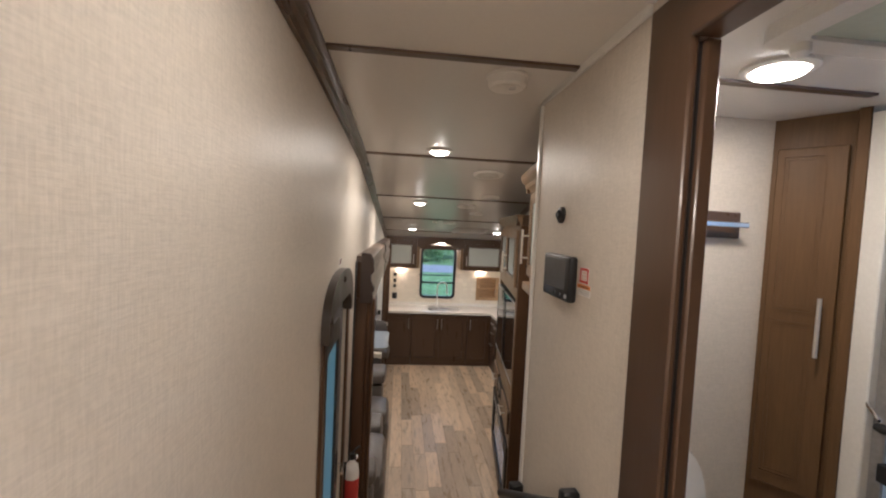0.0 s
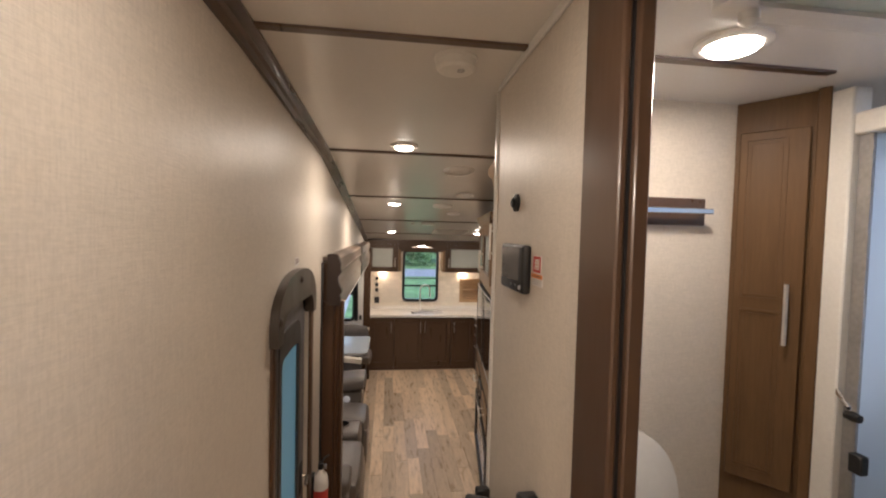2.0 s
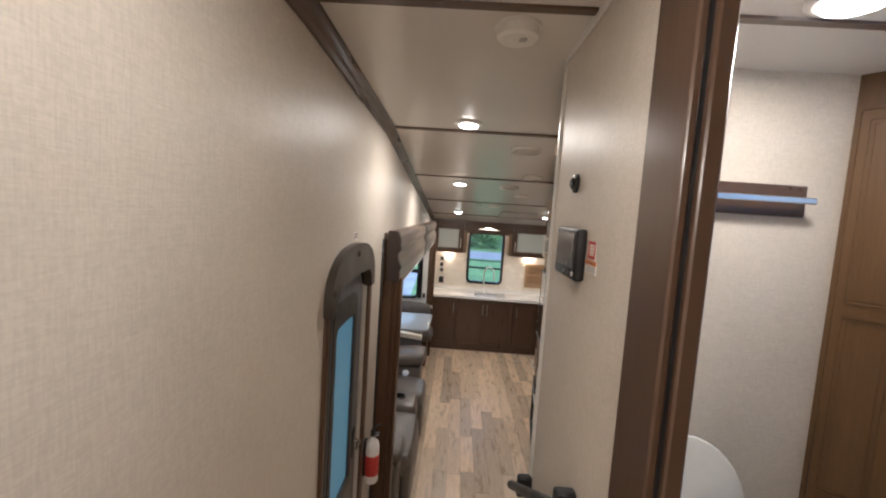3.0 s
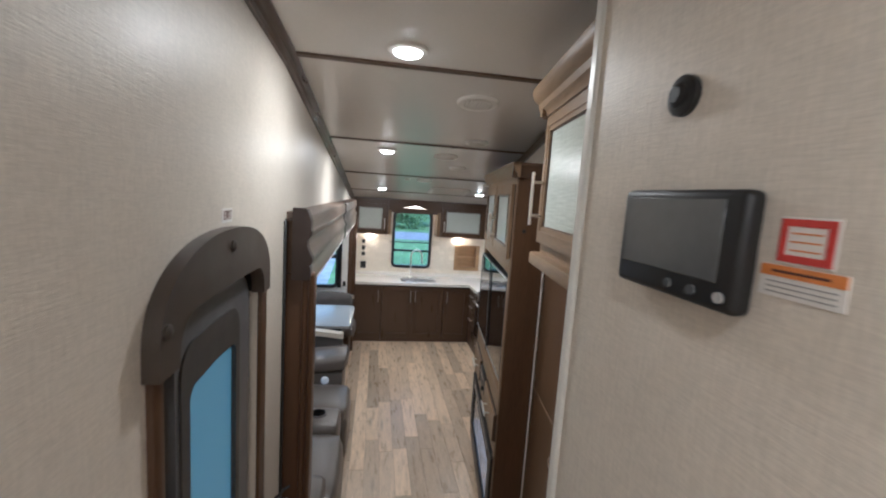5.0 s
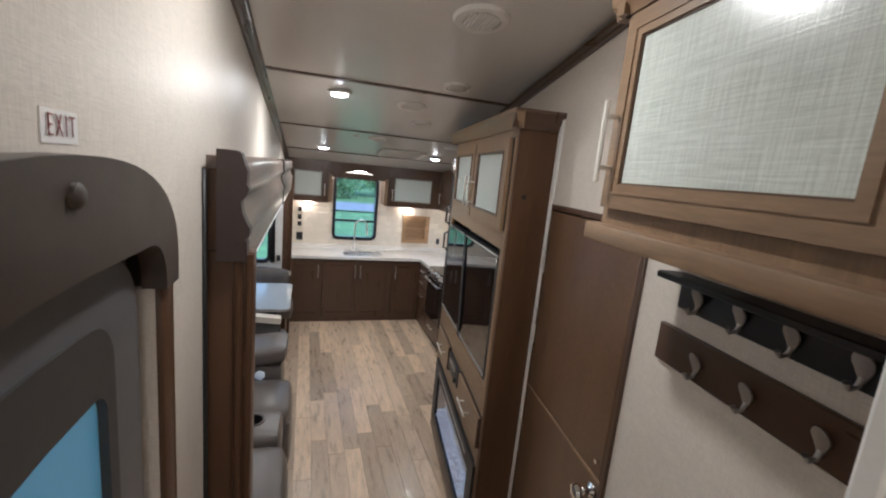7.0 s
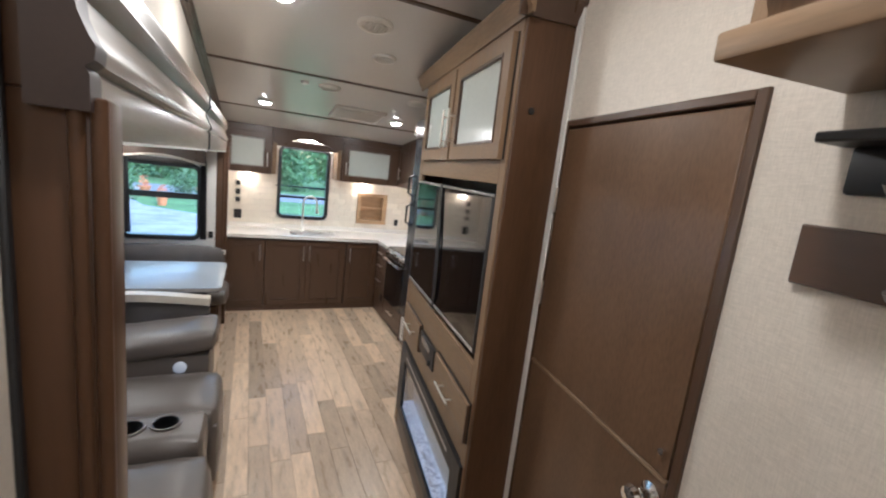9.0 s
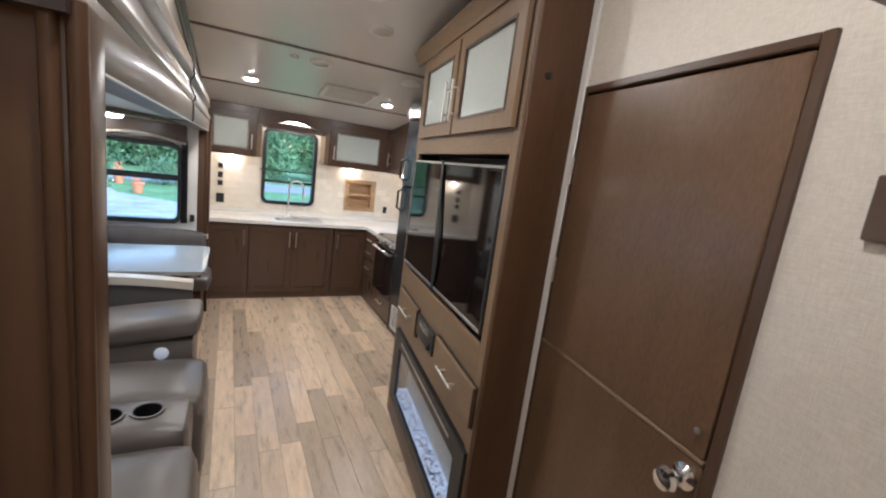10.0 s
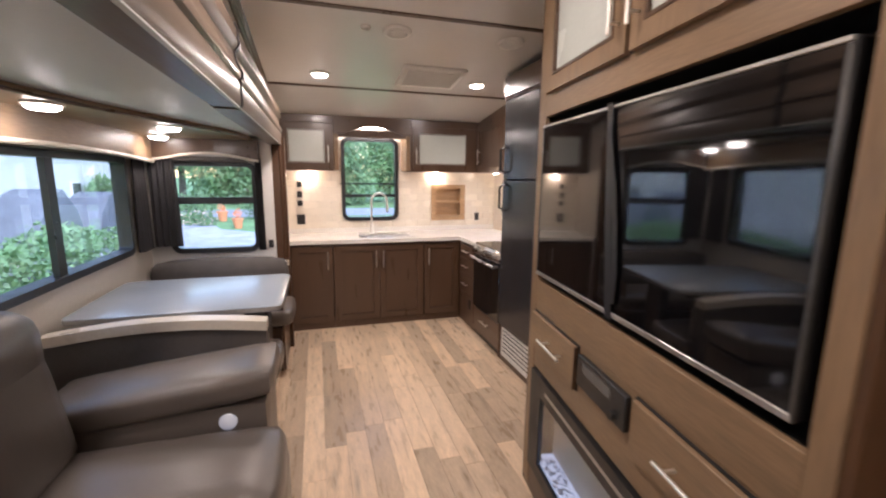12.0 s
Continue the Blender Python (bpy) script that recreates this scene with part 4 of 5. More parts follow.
part("recess_lining", box(0.019, 0.16, 0.040, 0.083, 1.06, 1.84), BLACK, unit)
part("recess_lining", box(0.019, 0.16, 0.084, 1.375, 1.822, 1.84), BLACK, unit)
part("recess_floor", box(0.019, 0.16, 0.084, 1.375, 1.075, 1.096), BLACK, unit)
part("plinth", box(0.0, 0.02, 0.034, UL - 0.012, 0.0, 0.155, 0.002), WALNUT_FLAT, unit)
cr = [(0.0, 2.405), (-0.012, 2.405), (-0.015, 2.425), (-0.030, 2.440), (-0.036, 2.462), (-0.044, 2.472), (-0.044, 2.488), (0.0, 2.488)]
cr = [(a, z - 0.020) for a, z in cr]
part("crown", prism(cr, "y", -0.030, 1.60), TAUPE, unit)
part("crown", prism([(0.014 + a, z) for a, z in cr], "x", -0.04, N0), WALNUT, unit)
part("top", box(0.0, 0.5, 0.013, 1.60, 2.41, 2.425), WALNUT_FLAT, unit)
for v0, v1, hv in ((0.066, 0.702, 0.665), (0.726, 1.318, 0.763)):
    d = part("door", ring(square(v0, v1, 1.913, 2.350), square(v0 + 0.075, v1 - 0.075, 1.982, 2.284), "x", -0.026, -0.005), TAUPE_UP, unit)
    part("door_bead", ring(square(v0 + 0.066, v1 - 0.066, 1.973, 2.293), square(v0 + 0.077, v1 - 0.077, 1.984, 2.282), "x", -0.029, -0.010), WALNUT, d)
    part("glass", box(-0.016, -0.010, v0 + 0.074, v1 - 0.074, 1.981, 2.285), FROST, d, "frosted glass pane")
    bar_handle(d, (-0.026, hv, 1.970), (-0.026, hv, 2.155), (-0.034, 0, 0))
for v in (0.062, 0.706, 0.722):
    part("door_gap", box(-0.008, 0.0, v - 0.003, v + 0.003, 1.913, 2.350), BLACK, unit)
part("hole_cap", lathe([(0.012, 0), (0.011, -0.004)], (0.055, 0.011, 2.085), 14, "y"), BLACK, unit)
for v0, v1, h0, h1 in ((0.046, 0.545, 0.195, 0.390), (0.915, 1.360, 0.985, 1.195)):
    d = part("drawer", box(-0.024, -0.003, v0, v1, 0.778, 0.944, 0.003), TAUPE, unit)
    part("drawer_gap", box(-0.010, -0.002, v0 - 0.004, v1 + 0.004, 0.773, 0.949), BLACK, d)
    part("drawer_edge", box(-0.0235, -0.003, v0 - 0.003, v0 + 0.001, 0.779, 0.943), WALNUT, d)
    bar_handle(d, (-0.024, h0, 0.862), (-0.024, h1, 0.862), (-0.034, 0, 0))
rad = part("stereo", box(-0.022, 0.0, 0.577, 0.888, 0.815, 0.932, 0.004), BLACK, unit, "black stereo panel")
part("dial", lathe([(0.016, 0), (0.015, -0.014)], (-0.022, 0.635, 0.842), 18, "x"), BLACK, rad)
part("display", box(-0.0235, -0.021, 0.66, 0.84, 0.878, 0.915), SCREEN_GREY, rad)

SWIVEL = ANGLED @ Matrix.Translation((-0.010, 0.72, 0)) @ Matrix.Rotation(radians(1.3), 4, "Z") @ Matrix.Translation((0.010, -0.72, 0))
tv = thing("television", (0.02, 0.72, 1.13), "large black glossy flat television in the cabinet recess", "television", space=SWIVEL)
part("case", box(-0.007, 0.045, 0.120, 1.326, 1.130, 1.782, 0.005), BLACK, tv)
part("screen", box(-0.011, -0.006, 0.130, 1.317, 1.146, 1.770, 0.001), BLACK_GLOSS, tv, "glossy black screen")
part("frame_top", box(-0.014, -0.003, 0.122, 1.324, 1.771, 1.781, 0.002), SILVER, tv)
for v0, v1 in ((0.120, 0.129), (1.318, 1.326)):
    part("frame_side", box(-0.014, -0.003, v0, v1, 1.132, 1.770, 0.002), TV_EDGE, tv)
part("frame_bottom", box(-0.015, -0.003, 0.122, 1.324, 1.130, 1.146, 0.002), SILVER, tv)
strap = thing("tie_strap", (-0.016, 0.72, 1.13), "slack black fabric strap tied round the television", "strap", space=SWIVEL)
bm = prism([(0.772, 1.786), (0.806, 1.786), (0.780, 1.50), (0.736, 1.126), (0.698, 1.126), (0.748, 1.50)], "x", -0.0185, -0.0165)
part("band", bm, BLACK, strap)
bm = prism([(0.772, 1.72), (0.730, 1.56), (0.700, 1.42), (0.682, 1.28), (0.686, 1.18), (0.714, 1.17), (0.712, 1.28), (0.728, 1.42), (0.752, 1.56)], "x", -0.0215, -0.0190)
part("band", bm, BLACK, strap)
for z in (1.786, 1.123):
    part("fold", box(-0.0215, 0.048, 0.700 + 0.105 * (z - 1.126), 0.738 + 0.105 * (z - 1.126), z - 0.001, z + 0.002), BLACK, strap)

fire = thing("electric_fireplace", (0.0, 0.74, 0.16), "wide black electric fireplace with lit white crystals", "fireplace", space=ANGLED)
part("frame", ring(square(0.046, 1.345, 0.17, 0.665), square(0.150, 1.225, 0.235, 0.572), "x", -0.020, 0.006), BLACK, fire)
part("glass", box(-0.010, -0.006, 0.150, 1.225, 0.235, 0.572), clear_glass("fireplace_glass", (0.8, 0.85, 0.85), 0.05), fire)
part("firebox", box(0.085, 0.10, 0.10, 1.28, 0.20, 0.60), FIRE_BACK, fire)
part("bed", box(0.0, 0.085, 0.10, 1.28, 0.20, 0.245), EMBER, fire, "glowing white bed")
rng = random.Random(4)
bm = bmesh.new()
for k in range(300):
    c = Vector((rng.uniform(0.004, 0.075), rng.uniform(0.14, 1.24), 0.25))
    s = rng.uniform(0.004, 0.008)
    one = bmesh.new()
    bmesh.ops.create_icosphere(one, subdivisions=1, radius=s)
    for v in one.verts:
        v.co = Vector((v.co.x * rng.uniform(0.7, 1.2), v.co.y * rng.uniform(0.7, 1.2), v.co.z * rng.uniform(0.6, 1.3))) + c
    merge(bm, one)
part("crystals", bm, CRYSTAL, fire, "pale glass crystals", "stuff")
part("vent_slot", box(-0.022, -0.018, 0.22, 1.17, 0.612, 0.626), SILVER, fire)

# ---- kitchen ----
def panel_door(parent, x0, x1, y, z0, z1, mat, handle=None, group="door", along="x", glass=None):
    """A framed door in the plane y (or x when along is y), with a recessed middle."""
    ax = "y" if along == "x" else "x"
    d = part(group, ring(square(x0, x1, z0, z1), square(x0 + 0.06, x1 - 0.06, z0 + 0.06, z1 - 0.06), ax, y - 0.020, y), mat, parent)
    for w in (0.0, 0.012):
        part("door_bead", ring(square(x0 + 0.052 + w, x1 - 0.052 - w, z0 + 0.052 + w, z1 - 0.052 - w), square(x0 + 0.059 + w, x1 - 0.059 - w, z0 + 0.059 + w, z1 - 0.059 - w), ax, y - 0.023 + w * 0.6, y), mat, d)
    if along == "x":
        bm = box(x0 + 0.058, x1 - 0.058, y - 0.010, y, z0 + 0.058, z1 - 0.058)
    else:
        bm = box(y - 0.010, y, x0 + 0.058, x1 - 0.058, z0 + 0.058, z1 - 0.058)
    part("panel" if glass is None else "glass", bm, glass or mat, d)
    if handle:
        hx, h0, h1 = handle
        if along == "x":
            bar_handle(d, (hx, y - 0.020, h0), (hx, y - 0.020, h1), (0, -0.030, 0), 0.005)
        else:
            bar_handle(d, (y - 0.020, hx, h0), (y - 0.020, hx, h1), (-0.030, 0, 0), 0.005)
    return d


BY = 7.32
for x0, x1, doors in ((LEFT, 0.155, ((-0.235, 0.145, 0.105),)), (0.157, 1.100, ((0.168, 0.622, 0.590), (0.628, 1.090, 0.662))), (1.102, 1.54, ((1.112, 1.49, 1.152),))):
    unit2 = thing("base_cabinet", ((x0 + x1) / 2, BY, 0), "dark walnut base cabinet with panelled doors", "cabinet", "kitchen base cabinets")
    part("body", box(x0, x1, BY, REAR, 0.0, 0.885, 0.002), WALNUT, unit2)
    part("toe_board", box(x0, x1, BY - 0.004, BY, 0.0, 0.062), WALNUT_FLAT, unit2)
    for d0, d1, hx in doors:
        panel_door(unit2, d0, d1, BY, 0.075, 0.862, WALNUT, (hx, 0.63, 0.81))
bank = thing("drawer_cabinet", (1.52, 7.05, 0), "dark walnut drawer cabinet with three nickel handles", "cabinet", "kitchen base cabinets")
RX = 1.52
part("body", box(RX, RIGHT, 6.835, BY - 0.002, 0.0, 0.885, 0.002), WALNUT, bank)
for z0, z1 in ((0.73, 0.862), (0.56, 0.715), (0.35, 0.545)):
    d = part("drawer", box(RX - 0.020, RX, 6.85, 7.28, z0, z1, 0.004), WALNUT_FLAT, bank)
    bar_handle(d, (RX - 0.02, 6.98, (z0 + z1) / 2), (RX - 0.02, 7.14, (z0 + z1) / 2), (-0.030, 0, 0), 0.006)
part("lower_panel", box(RX - 0.012, RX, 6.85, 7.28, 0.08, 0.335, 0.004), WALNUT, bank)
part("floor_outlet", box(RX - 0.022, RX - 0.010, 6.93, 6.99, 0.20, 0.30, 0.004), BLACK, bank)

counter = thing("worktop", (0.9, 7.6, 0.885), "white solid-surface worktop along the rear wall", "worktop")
bm = prism([(LEFT, 7.275), (1.495, 7.275), (1.495, 6.835), (RIGHT, 6.835), (RIGHT, REAR), (LEFT, REAR)], "z", 0.887, 0.925, 0.006)
part("slab", bm, COUNTER, counter)
part("splash_lip", box(LEFT, RIGHT, REAR - 0.016, REAR, 0.923, 0.975, 0.004), COUNTER, counter)
sink = thing("sink", (0.70, 7.56, 0.925), "white undermount sink set in the worktop", "sink")
part("rim", ring(rounded(0.44, 1.0, 7.38, 7.70, 0.05), rounded(0.455, 0.985, 7.395, 7.685, 0.045), "z", 0.921, 0.929), STEEL, sink)
# Flat plate, no hollow: the basin's shade is put into the dark steel.
part("basin", prism(rounded(0.455, 0.985, 7.395, 7.685, 0.045), "z", 0.920, 0.9275), material("sink_shadow_steel", (0.30, 0.29, 0.28), 0.3, metal=0.6), sink, "flat dark plate for the shaded sink basin")
tap = thing("kitchen_tap", (0.605, 7.74, 0.925), "tall brushed-nickel gooseneck kitchen tap", "tap")
part("base", lathe([(0.028, 0), (0.027, 0.01), (0.020, 0.02), (0.018, 0.10), (0.014, 0.105)], (0.605, 7.74, 0.925), 20), NICKEL, tap)
part("neck", tube([(0.605, 7.74, 1.02), (0.605, 7.74, 1.29)] + [(0.605 + 0.085 - 0.085 * math.cos(a), 7.74 - 0.02 * math.sin(a), 1.29 + 0.085 * math.sin(a)) for a in [math.pi * k / 10 for k in range(1, 11)]] + [(0.778, 7.735, 1.22)], 0.012, 12), NICKEL, tap)
part("spray_head", tube([(0.777, 7.735, 1.235), (0.782, 7.735, 1.16)], [0.015, 0.018], 14), NICKEL, tap)
part("lever", tube([(0.625, 7.735, 1.0), (0.665, 7.73, 1.015)], 0.006), NICKEL, tap)

stove = thing("gas_range", (1.75, 6.51, 0), "black gas range with a steel control panel and towel-bar handle", "range")
part("body", box(RX, RIGHT, 6.20, 6.83, 0.0, 0.90, 0.003), BLACK, stove)
part("cooktop", box(RX - 0.01, RIGHT, 6.20, 6.83, 0.90, 0.932, 0.006), BLACK_GLOSS, stove, "black glass cooktop cover")
part("control_panel", prism([(RX - 0.045, 0.835), (RX, 0.835), (RX, 0.925), (RX - 0.022, 0.925)], "y", 6.205, 6.825, 0.004), STEEL, stove)
for k in range(5):
    part("knob", lathe([(0.017, 0), (0.015, -0.022)], (RX - 0.036, 6.28 + 0.115 * k, 0.882), 16, "x"), STEEL, stove)
oven = part("oven_door", box(RX - 0.030, RX, 6.21, 6.82, 0.30, 0.82, 0.005), BLACK_GLOSS, stove, "black glass oven door")
part("handle", tube([(RX - 0.075, 6.23, 0.80), (RX - 0.075, 6.80, 0.80)], 0.014, 12), STEEL, oven, "steel bar handle")
for y in (6.25, 6.78):
    part("handle_post", box(RX - 0.075, RX - 0.028, y - 0.012, y + 0.012, 0.79, 0.81, 0.003), STEEL, oven)
d = part("drawer", box(RX - 0.018, RX, 6.21, 6.82, 0.05, 0.285, 0.004), WALNUT_FLAT, stove, "walnut drawer front")
bar_handle(d, (RX - 0.018, 6.42, 0.20), (RX - 0.018, 6.60, 0.20), (-0.03, 0, 0), 0.006)

fridge = thing("refrigerator", (1.8, 5.8, 0.3), "tall black two-door refrigerator built in over a vent grille", "refrigerator")
FX = 1.495
part("body", box(FX + 0.03, RIGHT, 5.42, 6.18, 0.32, 2.16, 0.003), BLACK, fridge)
up = part("upper_door", box(FX - 0.012, FX + 0.03, 5.425, 6.175, 1.548, 2.155, 0.006), FRIDGE_BLACK, fridge)
low = part("lower_door", box(FX - 0.012, FX + 0.03, 5.425, 6.175, 0.325, 1.538, 0.006), FRIDGE_BLACK, fridge)
for d, z0, z1 in ((up, 1.60, 1.80), (low, 1.30, 1.505)):
    part("handle", tube([(FX - 0.012, 6.13, z0), (FX - 0.060, 6.13, z0 + 0.02), (FX - 0.060, 6.13, z1 - 0.02), (FX - 0.012, 6.13, z1)], 0.011, 10), BLACK, d, "black loop handle")
    part("handle_mount", box(FX - 0.03, FX - 0.010, 6.105, 6.16, z0 - 0.012, z0 + 0.014, 0.004), BLACK, d)
    part("handle_mount", box(FX - 0.03, FX - 0.010, 6.105, 6.16, z1 - 0.014, z1 + 0.012, 0.004), BLACK, d)
frame2 = thing("fridge_surround", (1.8, 5.8, 0), "dark walnut refrigerator surround with a vent grille", "cabinet")
part("side", box(FX, RIGHT, 6.182, 6.198, 0, 2.35, 0.002), WALNUT, frame2)
part("side", box(FX, RIGHT, 5.39, 5.415, 0, 2.40, 0.002), WALNUT, frame2)
part("base", box(FX + 0.01, FX + 0.03, 5.415, 6.182, 0.0, 0.318, 0.002), WALNUT_FLAT, frame2)
gr = part("grille", ring(square(5.50, 6.12, 0.06, 0.300), square(5.515, 6.105, 0.072, 0.288), "x", FX - 0.004, FX + 0.012), WHITE_VINYL, frame2, "white vent grille")
for k in range(6):
    part("slat", box(FX - 0.006, FX + 0.012, 5.515, 6.105, 0.080 + 0.035 * k, 0.095 + 0.035 * k, 0.003), WHITE_VINYL, gr)
# Black sheet: the shade in the grille's gaps is put into its colour.
part("backing", box(FX + 0.006, FX + 0.0095, 5.515, 6.105, 0.072, 0.288), BLACK, gr, "black sheet for the shade behind the slats")
top2 = part("cupboard", box(FX - 0.005, RIGHT, 5.415, 6.182, 2.165, 2.345, 0.002), WALNUT, frame2)
panel = part("door", box(FX - 0.024, FX - 0.004, 5.43, 6.17, 2.180, 2.325, 0.004), WALNUT_FLAT, top2)
bar_handle(panel, (FX - 0.024, 6.12, 2.19), (FX - 0.024, 6.12, 2.29), (-0.028, 0, 0), 0.005)
pantry = thing("pantry_cabinet", (1.8, 5.1, 0), "dark walnut pantry beside the refrigerator", "cabinet")
part("body", box(1.47, RIGHT, 4.86, 5.385, 0, 2.40, 0.003), WALNUT, pantry)

# upper cabinets
UY = 7.58
for x0, x1, g in ((LEFT, 0.205, (-0.300, 0.175, 0.150)), (1.02, 1.80, (1.045, 1.715, 1.075))):
    up2 = thing("upper_cabinet", ((x0 + x1) / 2, 7.7, 1.615), "dark walnut wall cabinet with a frosted glass door", "cabinet", "kitchen wall cabinets")
    part("body", box(x0, x1, UY, REAR, 1.615, 2.185, 0.002), WALNUT, up2)
    panel_door(up2, g[0], g[1], UY, 1.632, 2.082, WALNUT, (g[2], 1.70, 1.865), glass=FROST)
    part("head_rail", box(x0, x1, UY - 0.014, UY, 2.09, ceiling_z(UY) - 0.002, 0.002), WALNUT_FLAT, up2)
side_up = thing("upper_cabinet", (1.95, 6.9, 1.615), "dark walnut wall cabinet over the range", "cabinet", "kitchen wall cabinets")
part("body", box(1.80, RIGHT, 6.20, REAR, 1.615, 2.27, 0.002), WALNUT, side_up)
panel_door(side_up, 6.88, 7.55, 1.80, 1.632, 2.12, WALNUT, (7.46, 1.70, 1.865), along="y")
panel_door(side_up, 6.22, 6.86, 1.80, 1.632, 2.12, WALNUT, None, along="y")
val = thing("window_valance", (0.61, 7.6, 1.95), "dark walnut arched valance with a light over the window", "valance")
pts = [(0.207, 2.19), (0.207, 2.0)] + [(0.29, 1.985)] + [(0.29 + 0.645 * k / 14, 1.985 + 0.085 * math.sin(math.pi * k / 14)) for k in range(1, 14)] + [(0.935, 1.985), (1.018, 2.0), (1.018, 2.19)]
part("board", prism(pts, "y", UY - 0.012, UY + 0.012), WALNUT_FLAT, val)
for x0, x1 in ((0.207, 0.255), (0.972, 1.018)):
    part("side_post", box(x0, x1, UY + 0.012, REAR, 1.62, 2.18, 0.003), TAUPE_UP, val)
part("lower_board", box(0.256, 0.971, UY + 0.013, UY + 0.032, 1.962, 2.034, 0.003), WALNUT_FLAT, val)
part("light_tube", box(0.36, 0.86, UY + 0.06, UY + 0.11, 2.06, 2.085, 0.006), DIFFUSER, val, "lit strip light")
vl = new("lamp_light", bpy.data.lights.new("lamp_light", "AREA"))
vl.data.shape, vl.data.size, vl.data.size_y, vl.data.energy, vl.data.color = "RECTANGLE", 0.5, 0.05, UNDER_W * 0.5, WARM
vl.matrix_world = pose(0.61, UY + 0.075, 2.045, 0, 0, 0)


def under_lamp(x, y, z):
    ob = thing("puck_light", (x, y, z), "small lit puck light under the wall cabinets", "lamp", "puck lights")
    part("rim", lathe([(0.036, 0), (0.036, -0.008), (0.030, -0.012)], (x, y, z), 20), NICKEL, ob)
    part("diffuser", lathe([(0.029, -0.010), (0.027, -0.014), (0.012, -0.016)], (x, y, z), 20), DIFFUSER, ob)
    li = new("lamp_light", bpy.data.lights.new("lamp_light", "POINT"))
    li.data.energy, li.data.shadow_soft_size, li.data.color = UNDER_W, 0.025, (1.0, 0.70, 0.42)
    li.location = (x, y, z - 0.045)


for x, y in ((-0.06, 7.83), (1.38, 7.83), (1.98, 7.45)):
    under_lamp(x, y, 1.614)

# wall niche, sockets and switches
niche = thing("wall_niche", (1.54, REAR, 1.05), "pale wooden recessed spice niche with one shelf", "shelf")
part("frame", ring(square(1.335, 1.758, 1.045, 1.470), square(1.392, 1.700, 1.100, 1.425), "y", REAR - 0.026, REAR + 0.004), NICHE_WOOD, niche)
part("liner", ring(square(1.380, 1.712, 1.090, 1.437), square(1.394, 1.698, 1.103, 1.422), "y", REAR - 0.024, REAR + 0.080), NICHE_WOOD, niche)
part("back", box(1.382, 1.710, REAR + 0.070, REAR + 0.082, 1.092, 1.435), NICHE_WOOD, niche)
part("shelf", box(1.394, 1.698, REAR - 0.022, REAR + 0.070, 1.250, 1.272, 0.002), NICHE_WOOD, niche)


def socket(x, z, w, h, label, name="wall_switch", category="switch", y=REAR):
    ob = thing(name, (x, y, z), label, category)
    part("plate", box(x - w, x + w, y - 0.020, y - 0.006, z - h, z + h, 0.003), BLACK, ob)
    part("rocker", box(x - w * 0.45, x + w * 0.45, y - 0.024, y - 0.019, z - h * 0.55, z + h * 0.55, 0.002), BLACK, ob)
    return ob


socket(-0.154, 1.081, 0.042, 0.055, "black wall socket over the worktop", "wall_socket", "socket")
for z, h in ((1.466, 0.030), (1.357, 0.034), (1.260, 0.030)):
    socket(-0.158, z, 0.026, h, "small black wall switch")
socket(1.922, 1.084, 0.026, 0.045, "black wall socket over the worktop", "wall_socket", "socket")
socket(-0.372, 0.975, 0.020, 0.034, "small black socket on the slide-out end wall", "wall_socket", "socket", SY1)

# ---- windows ----
def window(name, outer, plane, axis, bars, label, radius=0.06, depth=0.035, inward=-1):
    """A black-framed window with round corners; bars are (a0, a1, b0, b1) in the plane's own coordinates."""
    a0, a1, b0, b1 = outer
    base = (plane, (a0 + a1) / 2, b0) if axis == "x" else ((a0 + a1) / 2, plane, b0)
    ob = thing(name, base, label, "window", kind="structure")
    w = 0.040
    lo, hi = sorted((plane + inward * depth * 0.8, plane - inward * 0.06))
    part("window_frame", ring(rounded(a0, a1, b0, b1, radius), rounded(a0 + w, a1 - w, b0 + w, b1 - w, radius * 0.6), axis, lo, hi), WINDOW_BLACK, ob)
    for bar in bars:
        part("bar", prism(square(*bar), axis, plane + inward * 0.012, plane - inward * 0.02), WINDOW_BLACK, ob)
    pane = part("pane", prism(rounded(a0 + w * 0.8, a1 - w * 0.8, b0 + w * 0.8, b1 - w * 0.8, radius * 0.6), axis, plane - inward * 0.030, plane - inward * 0.034), WINDOW_GLASS, ob)
    pane.visible_shadow = False
    return ob


window("window_1", (WX0, WX1, WZ0, WZ1), REAR, "y", ((WX0 + 0.02, WX1 - 0.02, 1.325, 1.355), (WX0 - 0.02, WX1 - 0.02, 1.468, 1.482)), "black-framed kitchen window with an awning sash", 0.085)
window("window_2", EW, SY1, "y", ((EW[0] + 0.02, EW[1] - 0.02, 1.322, 1.377),), "black-framed slide-out end window with a cross bar", 0.08)
window("window_3", OW, SX, "x", ((5.585, 5.655, OW[2] + 0.01, OW[3] - 0.01),), "wide black-framed sliding side window", 0.05, inward=1)
window("window_4", (6.72, 7.58, 1.08, 1.56), RIGHT, "x", (), "small black-framed window over the range", 0.05)

# ---- slide-out soffit, pelmets, curtains, lamps ----
soffit = thing("soffit", (SX, 5.2, 1.8), "dark walnut soffit with a curved edge under the slide-out ceiling", "soffit")
edge = [(SX, 2.98), (-1.02, 2.98), (-1.01, 4.6), (-0.97, 4.95), (-0.90, 5.25), (-0.80, 5.55), (-0.69, 5.85), (-0.58, 6.15), (-0.51, 6.40), (-0.48, 6.65), (-0.48, SY1), (SX, SY1)]
part("board", prism(edge, "z", 1.838, 1.866), TAUPE, soffit)
bm = tube([(x, y, 1.842) for x, y in edge[1:-1]], 0.008, 8)
part("edge_bead", bm, WALNUT_FLAT, soffit)
